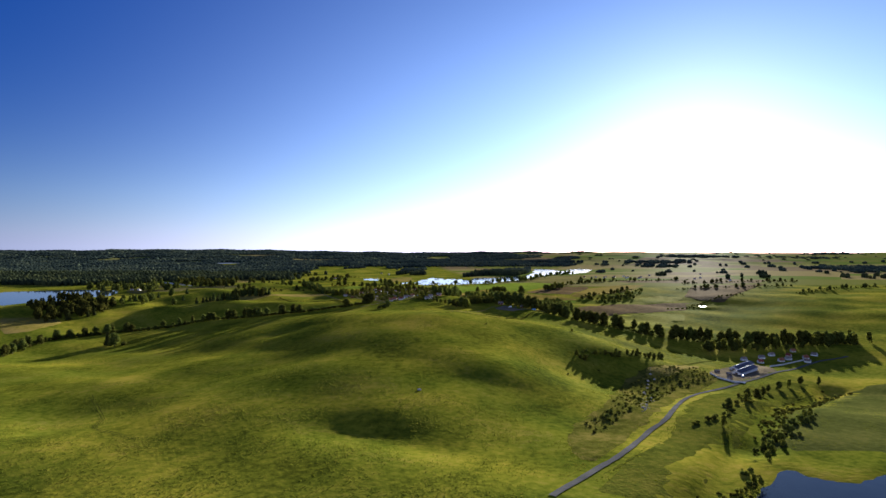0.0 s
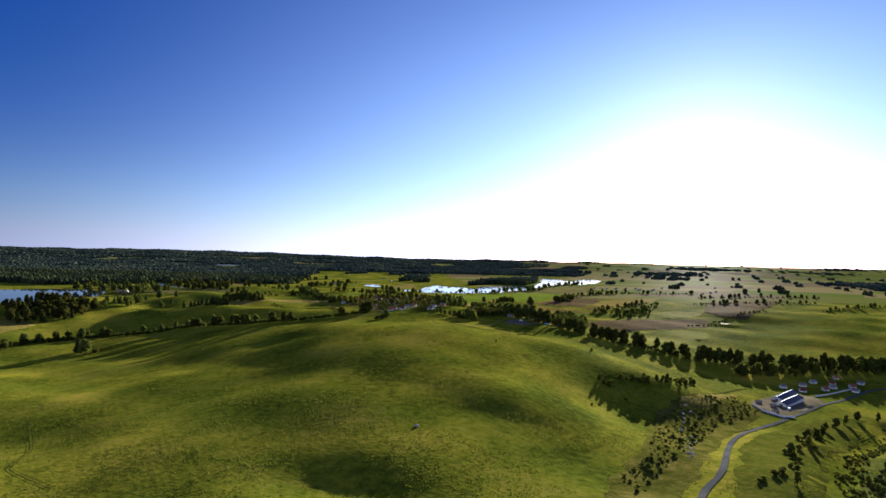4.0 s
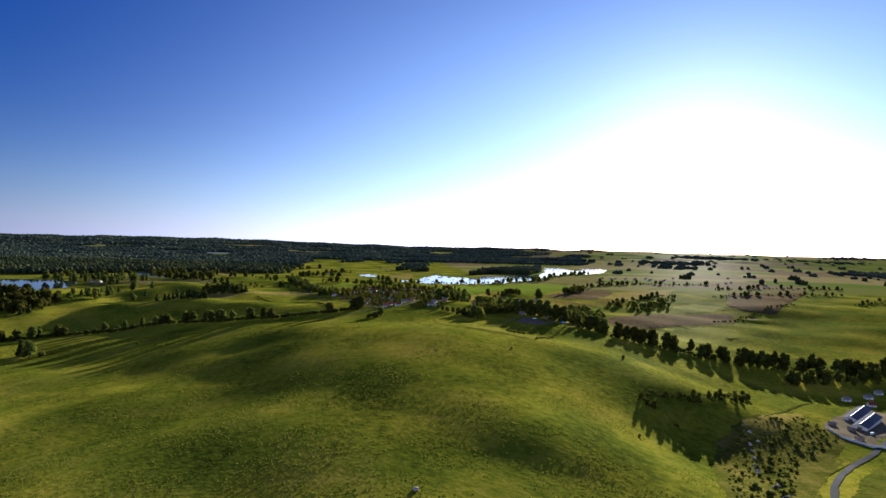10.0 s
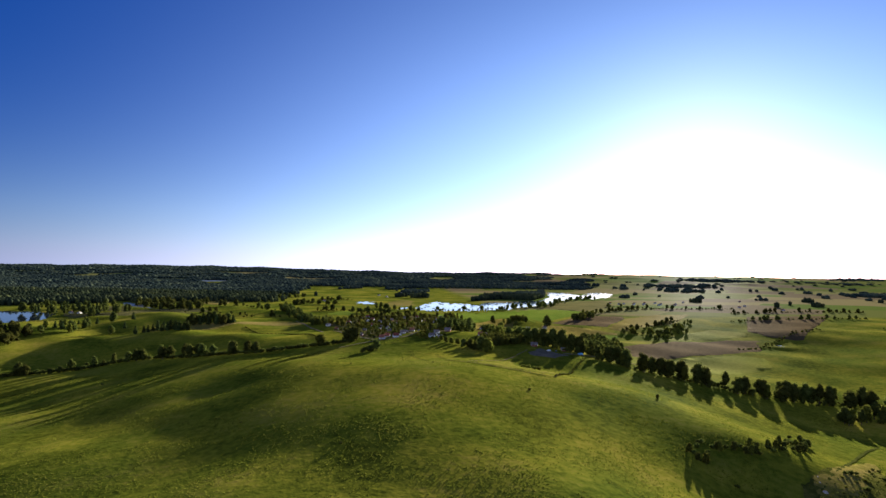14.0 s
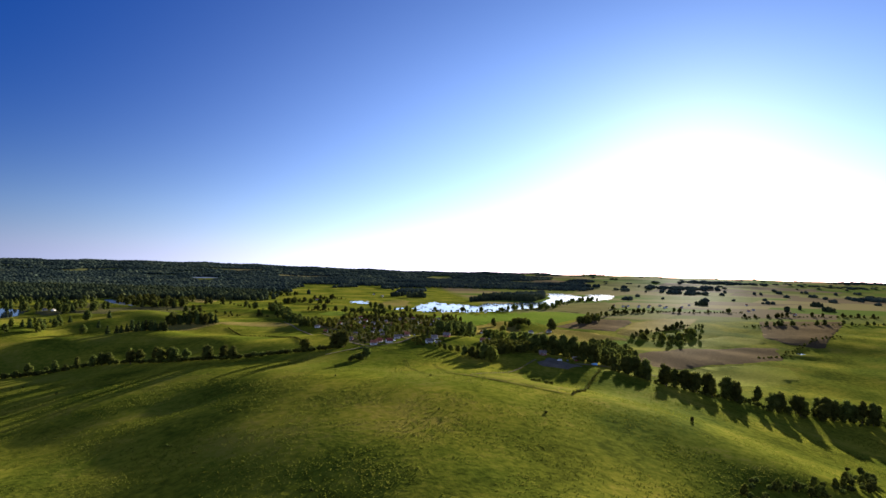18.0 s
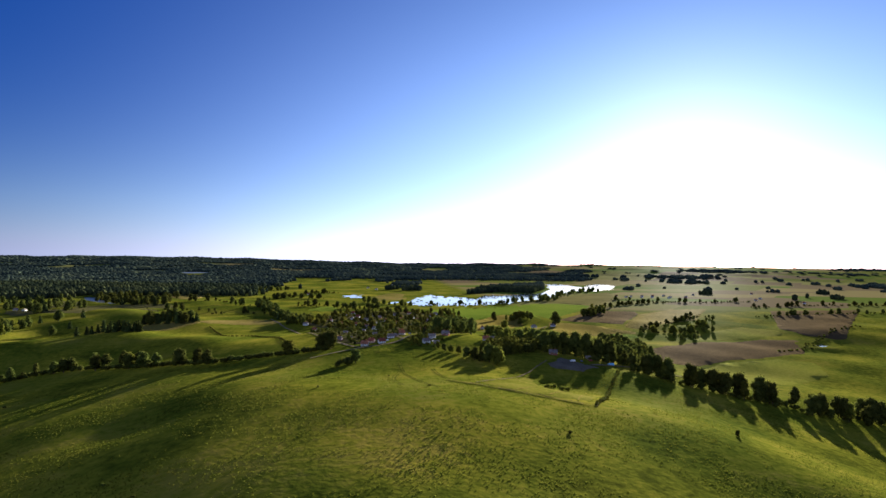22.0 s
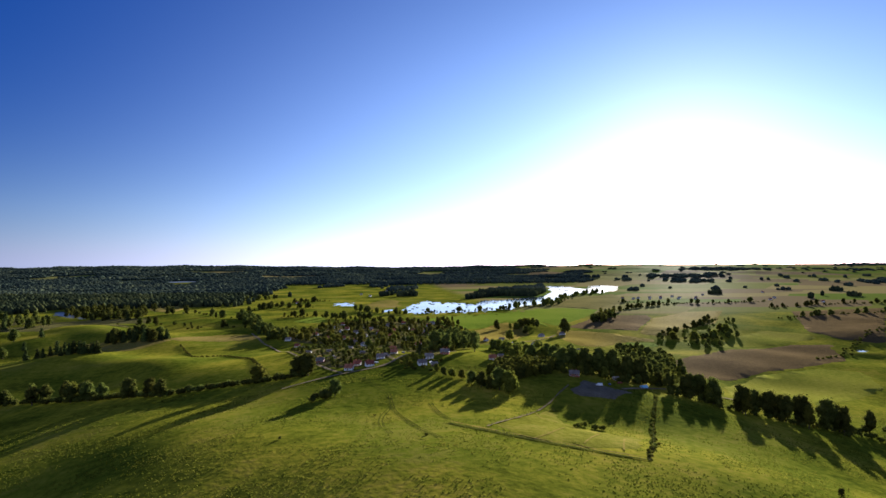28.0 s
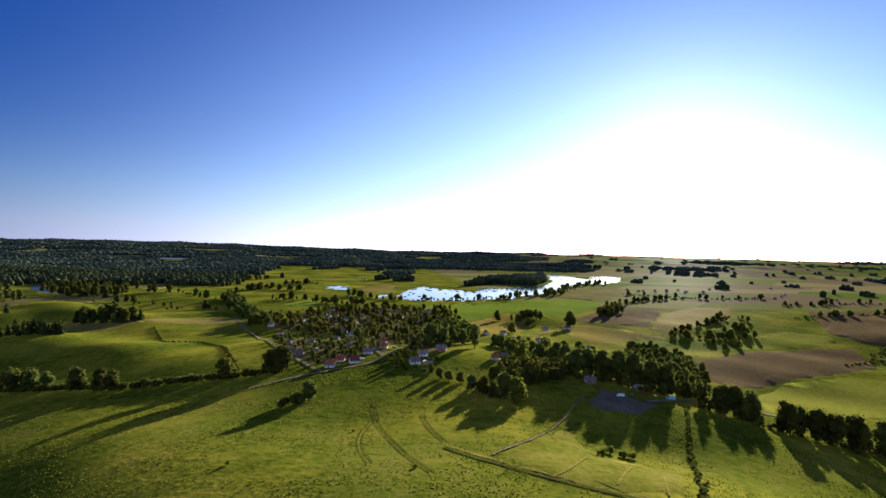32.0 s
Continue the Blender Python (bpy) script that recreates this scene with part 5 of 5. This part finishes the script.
grove("plantation", scattered([(51, 764), (84, 786), (100, 822), (62, 810), (44, 780)], 150, 2.4, [(88, 851, 8)]), ("young_a", "young_a", "young_b",), 0.9, "dense plantation of young yellow-green trees")
grove("field_copse", scattered([(150, 830), (165, 935), (212, 1025), (248, 1000), (229, 897), (170, 812)], 90, 7), ("oak_a", "ash_a", "oak_b", "ash_b",), 0.82, "tall green copse beside ploughed fields")
ROW = [(158, 776), (175, 772), (205, 760), (240, 748), (281, 738), (322, 740), (371, 742), (415, 722), (460, 712), (540, 712)]
for x, y in along(ROW, 5.0, 4.0):
    plant(choose("oak_a", "ash_a", "oak_b", "ash_b"), x, y, 1.12, "tree", "tall tree in a long row beside a lane", "lane tree row")
grove("yard_undergrowth", along([(95, 797), (112, 797), (130, 790), (150, 788), (166, 800), (178, 822), (205, 860)], 2.6, 3.0), ("bush_a", "young_b", "bush_b", "young_a"), 0.9, "dense leafy undergrowth behind the farmyard")
grove("undergrowth", along(ROW, 3.5, 4.0), ("bush_a", "young_b", "bush_b",), 0.9, "leafy undergrowth below a row of trees")
for x, y in along([(136, 524), (150, 536), (171, 539), (190, 543), (214, 568), (245, 602)], 2.6, 3.2):
    plant(choose("young_b", "young_a", "bush_a", "bush_a"), x, y, 0.66, "thicket_tree", "dark tree in a meadow thicket", "meadow thicket")
grove("hollow_wood", along([(330, 690), (375, 690), (420, 700), (470, 700), (540, 730)], 5.0, 7.0), ("oak_a", "ash_a", "young_b", "ash_b",), 0.95, "leafy wood in the hollow behind barns")
for k, (step, wide, size) in enumerate(((1.4, 3.0, 0.34), (3.0, 3.6, 0.50), (16.0, 3.0, 0.80))):
    grove("stream_bushes", along([(x + 3, y - 2) for x, y in STREAM], step, wide), ("bush_a", "bush_c", "bush_b"), size, ("low leafy bushes along a stream", "tangled leafy bushes along a stream", "tall leafy bushes along a stream")[k])
grove("gully_bushes", along([(142, 257), (173, 296), (208, 332), (250, 375)], 2.4, 3.0), ("bush_a", "young_b", "bush_c", "young_a"), 0.55, "small bushes along a shaded gully")
for x, y in along([(160, 330), (200, 380), (240, 430), (280, 480)], 7.0, 4.0):
    plant(choose("bush_a", "bush_c", "bush_b"), x, y, 0.8, "bush", "low bush on a rough roadside bank", "bank bushes")
SCRUB = [(95, 318), (150, 395), (200, 465), (262, 520), (262, 560), (215, 530), (165, 480), (118, 374), (88, 330)]
for count, size, text in ((420, 0.22, "low tufted scrub in rough grass"), (150, 0.42, "low scrub bushes in rough grass"), (26, 0.75, "dense scrub bushes on a rough bank")):
    grove("scrub", scattered(SCRUB, count, 1.5 + size * 4), ("bush_b", "bush_c", "bush_a"), size, text)
for x, y in along([(143, 758), (117, 698), (97, 649), (86, 626)], 2.4, 0.6):
    plant(choose("bush_c", "bush_b"), x, y, 0.45, "bush", "low shrub in a field boundary row", "boundary shrubs")
for x, y in [(73, 679), (78, 685), (82, 682), (86, 682)]:
    plant("bush_c", x, y, 1.0, "bush", "round pale green shrub in the paddock", "paddock shrubs")
for x, y in scattered(VILLAGE_WOOD, 105, 5, YARDS):
    plant(choose("oak_c", "young_a", "ash_b", "oak_a", "young_b", "spruce_c"), x, y, 0.62, "tree", "green garden tree among village houses", "village trees")
grove("village_groves", scattered([(-160, 1085), (-120, 1290), (60, 1290), (60, 1110), (-20, 1060), (-70, 1010)], 210, 5, [(a, b, c + 2) for a, b, c in YARDS]), ("oak_c", "ash_b", "oak_a", "young_b", "spruce_c",), 0.60, "leafy groves behind the village houses")
for x, y in scattered([(-128, 1000), (-92, 1030), (-42, 948), (-15, 861), (-37, 817), (-57, 818), (-92, 885)], 60, 5, YARDS):
    plant(choose("young_a", "bush_c", "young_b", "bush_a"), x, y, 0.65, "fruit_tree", "small fruit tree in a village garden", "garden trees")
grove("village_copse", scattered([(17, 965), (12, 880), (42, 850), (58, 1000), (41, 1075), (24, 1050)], 34, 6, YARDS), ("oak_a", "oak_b", "ash_a",), 0.95, "large dark trees in a village copse")
grove("farm_grove", scattered([(55, 818), (58, 930), (150, 985), (172, 950), (120, 842)], 60, 6, YARDS), ("oak_c", "oak_a", "young_b", "ash_b",), 0.8, "leafy trees round a white farmhouse")
for x, y in scattered([(-12, 790), (12, 784), (16, 812), (-4, 836), (-14, 820)], 22, 4, YARDS):
    plant(choose("bush_c", "young_a", "bush_a"), x, y, 0.7, "bush", "leafy garden bush beside a house", "garden bushes")
grove("bank_grove", along([(8, 1400), (40, 1440), (110, 1462), (173, 1485)], 4, 6), ("oak_c", "bush_b", "young_b", "bush_a", "bush_a"), 0.75, "dark trees on a river bank")
grove("river_grove", along([(173, 1491), (196, 1532), (221, 1527), (289, 1633), (356, 1788), (405, 1856), (483, 1972)], 6, 9), ("oak_a", "bush_a", "oak_b", "young_b", "bush_b"), 0.8, "dark trees along the shining river")
for k, (x, y) in enumerate([(190, 1162), (106, 1194), (142, 1213), (158, 1239), (163, 1206), (105, 1078), (141, 1172), (274, 1265), (304, 1304), (257, 1260)]):
    plant("oak_a" if k == 0 else choose("oak_b", "ash_a", "oak_c"), x, y, 1.35 if k == 0 else 0.85, "tree", "broad tree standing between fields", "field trees")
for x, y in along([(128, 1200), (150, 1228), (168, 1215)], 6, 4):
    plant(choose("oak_c", "ash_b"), x, y, 0.8, "tree", "broad tree standing between fields", "field trees")
for x, y in scattered([(270, 1250), (310, 1320), (340, 1400), (318, 1400), (250, 1268)], 16, 7):
    plant(choose("oak_a", "ash_b"), x, y, 0.85, "tree", "broad tree standing between fields", "field trees")
grove("slope_wood", scattered([(300, 1062), (369, 1180), (440, 1272), (490, 1335), (474, 1262), (402, 1130), (330, 1050)], 60, 7), ("oak_a", "oak_b", "young_b", "bush_a", "bush_a"), 0.5, "tall hazy wood on a field slope")
for x, y in along([(300, 1128), (330, 1115), (380, 1140), (420, 1200)], 7, 5):
    plant(choose("young_b", "oak_c", "bush_a"), x, y, 0.9, "tree", "small tree along a field edge", "field edge trees")
for x, y in along([(420, 1010), (470, 1035), (510, 1075), (560, 1120), (640, 1170)], 6, 3):
    plant(choose("bush_a", "bush_b"), x, y, 0.7, "bush", "dark bush along a field drain", "drain bushes")
for x, y in along([(-420, 1290), (-340, 1260), (-270, 1230), (-230, 1240)], 9, 8):
    plant(choose("bush_a", "young_b", "oak_b"), x, y, 0.8, "bush", "dark bush in a pasture hedgerow", "pasture hedgerow")
for x, y in along([(-420, 1420), (-330, 1380), (-290, 1340)], 9, 9):
    plant(choose("bush_a", "young_b", "oak_b"), x, y, 0.9, "bush", "dark bush in a pasture hedgerow", "pasture hedgerow")
for line in ([(-270, 1590), (-235, 1572), (-200, 1568)], [(-270, 1700), (-235, 1735), (-205, 1760)], [(-225, 1385), (-190, 1378), (-150, 1388)], [(-315, 1480), (-295, 1550), (-280, 1612)], [(-145, 1352), (-110, 1335), (-70, 1325)], [(-420, 1800), (-380, 1840), (-345, 1880)], [(-110, 1480), (-70, 1440), (-20, 1400)]):
    grove("meadow_grove", along(line, 5.0, 5.0), ("oak_a", "oak_b", "bush_a", "young_b", "young_a", "bush_b"), 0.8, "dark irregular grove between wet meadows")
for k, (x, y, s) in enumerate(((155, 618, 0.55), (-121, 556, 0.35), (-337, 783, 0.5), (-291, 752, 0.5), (-102, 539, 0.35), (-58, 651, 0.35), (92, 318, 0.5), (5, 560, 0.3), (60, 575, 0.35), (-22, 690, 0.3), (2, 640, 0.35), (115, 470, 0.4), (-40, 480, 0.35), (150, 505, 0.6))):
    plant("young_b" if k == 0 else choose("bush_a", "bush_b"), x, y, s, "bush", "small dark bush alone in the meadow", "meadow bushes")

for x, y in ((171, 332), (205, 392), (226, 408), (238, 428), (252, 440), (264, 452), (281, 474), (300, 490), (318, 505), (338, 520), (356, 522)):
    plant(choose("ash_a", "oak_a", "ash_b", "oak_b"), x, y, 0.55, "road_tree", "tall tree on a bank below the road", "bank trees")
for k, line in enumerate(([(330, 1400), (400, 1480), (520, 1560)], [(560, 1290), (700, 1330), (860, 1350)], [(640, 1450), (800, 1500), (980, 1520)], [(420, 1620), (560, 1560), (720, 1590)], [(300, 1140), (380, 1210), (460, 1300)], [(760, 1180), (900, 1260), (1100, 1330)])):
    grove("hedgerow", along(line, 4.5, 4), ("oak_a", "bush_a", "bush_b", "young_b", "bush_a"), 0.65, "dark hedgerow of mixed trees between far fields")

grove("village_bushes", scattered([(-150, 1090), (-118, 1275), (40, 1275), (50, 1100), (36, 960), (26, 850), (2, 835), (-14, 870), (-40, 955), (-90, 1035)], 420, 3.5, [(a, b, 6.0) for a, b, c in YARDS]), ("bush_c", "bush_a", "bush_b", "young_b"), 0.6, "dense leafy bushes in the village gardens")
grove("garden_bushes", scattered([(-128, 1000), (-92, 1030), (-42, 948), (-15, 861), (-37, 817), (-57, 818), (-92, 885)], 170, 3.0, [(a, b, 5.5) for a, b, c in YARDS]), ("bush_c", "bush_b", "young_b"), 0.55, "low fruit bushes between vegetable plots")
# ---- far woods and meadow tussocks, past counting ----
def blobs(name, pts, wide, tall, label, mat, seed, rough=0.16, sub=1):
    """Many rounded crowns in one mesh, every one of its own size and turn."""
    rng = np.random.default_rng(seed)
    v, f = ico(1.0, (0, 0, 0), np.random.default_rng(5), 0.0, sub) if sub else (np.array([(1, 0, 0), (0, 1, 0), (-1, 0, 0), (0, -1, 0), (0, 0, 1), (0, 0, -1.0)]), [(0, 1, 4), (1, 2, 4), (2, 3, 4), (3, 0, 4), (1, 0, 5), (2, 1, 5), (3, 2, 5), (0, 3, 5)])
    f = np.array(f)
    n, k = len(pts), len(v)
    s = rng.uniform(0.7, 1.35, (n, 1, 1))
    dims = np.array([wide, wide, tall]) * s * (1 + rng.normal(0, 0.08, (n, 1, 3)))
    a = rng.uniform(0, 6.3, n)
    rot = np.stack([np.stack([np.cos(a), -np.sin(a)], -1), np.stack([np.sin(a), np.cos(a)], -1)], -2)
    body = np.repeat(v[None], n, 0) * (1 + rng.normal(0, rough, (n, k, 1)))
    body[..., :2] = np.einsum("nij,nkj->nki", rot, body[..., :2])
    body = body * dims
    body[..., 0] += pts[:, 0:1]
    body[..., 1] += pts[:, 1:2]
    body[..., 2] += (height(pts[:, 0], pts[:, 1]) + (tall * s[:, 0, 0]) * 0.55)[:, None]
    me = bpy.data.meshes.new(name)
    me.from_pydata(body.reshape(-1, 3).tolist(), [], (f[None] + (np.arange(n) * k)[:, None, None]).reshape(-1, 3).tolist())
    me.polygons.foreach_set("use_smooth", np.ones(len(me.polygons), bool))
    me.materials.append(mat)
    return tagged(new(name, me), label, "woods", kind="stuff")


def sown(x0, x1, y0, y1, gap, seed):
    rng = np.random.default_rng(seed)
    x, y = np.meshgrid(np.arange(x0, x1, gap), np.arange(y0, y1, gap))
    x, y = (x + rng.uniform(-0.5, 0.5, x.shape) * gap).ravel(), (y + rng.uniform(-0.5, 0.5, y.shape) * gap).ravel()
    keep = rng.uniform(0, 1, len(x)) < wooded(x, y)
    return np.stack([x[keep], y[keep]], -1)


def in_view(p, spare=1.05):
    return p[np.abs(p[:, 0]) < p[:, 1] * 0.80 * spare + 80]


blobs("near_woods", in_view(sown(-1500, 1500, 1420, 2000, 6.8, 31)), 4.8, 7.5, "dark mixed woodland canopy beyond the pastures", M_WOODS, 1, 0.10)
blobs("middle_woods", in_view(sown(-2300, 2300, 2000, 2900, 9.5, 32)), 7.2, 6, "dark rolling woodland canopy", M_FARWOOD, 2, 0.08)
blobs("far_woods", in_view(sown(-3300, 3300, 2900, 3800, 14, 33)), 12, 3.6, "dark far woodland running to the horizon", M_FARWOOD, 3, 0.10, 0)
rng = np.random.default_rng(41)
x, y = rng.uniform(-420, 330, 420000), rng.uniform(150, 800, 420000)
keep = (np.abs(x) < y * 0.86 + 30) & (patchy(x, y, 38, 0.7) + patchy(x, y, 14, 2.9) * 0.6 > rng.uniform(-0.6, 1.0, len(x))) & ~inside(x, y, [(32, 661), (58, 700), (72, 722), (70, 675), (100, 668), (87, 639), (64, 632), (40, 634)]) & ~inside(x, y, WATER["near_pond"][0])
for ring in ([(48, 222), (58, 235), (77, 258), (94, 278), (125, 324), (146, 351), (186, 419), (224, 462), (264, 495), (316, 543), (375, 592), (432, 632), (478, 652)], HEDGE, [(-190, 785), (-118, 776), (-52, 788), (-9, 844)]):
    keep &= distance(x, y, ring, False) > 5
tufts = np.stack([x[keep], y[keep]], -1)


def blades(name, pts, wide, tall, label, mat, seed):
    """Tussocks of upright grass in one mesh: each a few leaning blades fanned round its foot."""
    rng = np.random.default_rng(seed)
    n, count = len(pts), 3
    a = rng.uniform(0, 6.3, (n, count))
    size = rng.uniform(0.6, 1.4, (n, 1))
    out = np.stack([np.cos(a), np.sin(a)], -1) * (wide * size)[..., None]
    lean = np.stack([np.cos(a + 1.4), np.sin(a + 1.4)], -1) * (wide * 0.5 * size)[..., None]
    foot = np.stack([np.broadcast_to(pts[:, None, 0], a.shape), np.broadcast_to(pts[:, None, 1], a.shape)], -1)
    z = height(pts[:, 0], pts[:, 1])[:, None] + np.zeros_like(a)
    corners = np.stack([np.concatenate([foot - out, z[..., None] - 0.05], -1), np.concatenate([foot + out, z[..., None] - 0.05], -1),
                        np.concatenate([foot + lean + out * 0.3, (z + tall * size)[..., None]], -1)], 2)
    me = bpy.data.meshes.new(name)
    me.from_pydata(corners.reshape(-1, 3).tolist(), [], np.arange(n * count * 3).reshape(-1, 3).tolist())
    me.materials.append(mat)
    return tagged(new(name, me), label, "grass", kind="stuff")


blades("grass_tussocks", tufts, 0.28, 0.25, "coarse tussocks dotting the meadow grass", M_TUFT, 4)

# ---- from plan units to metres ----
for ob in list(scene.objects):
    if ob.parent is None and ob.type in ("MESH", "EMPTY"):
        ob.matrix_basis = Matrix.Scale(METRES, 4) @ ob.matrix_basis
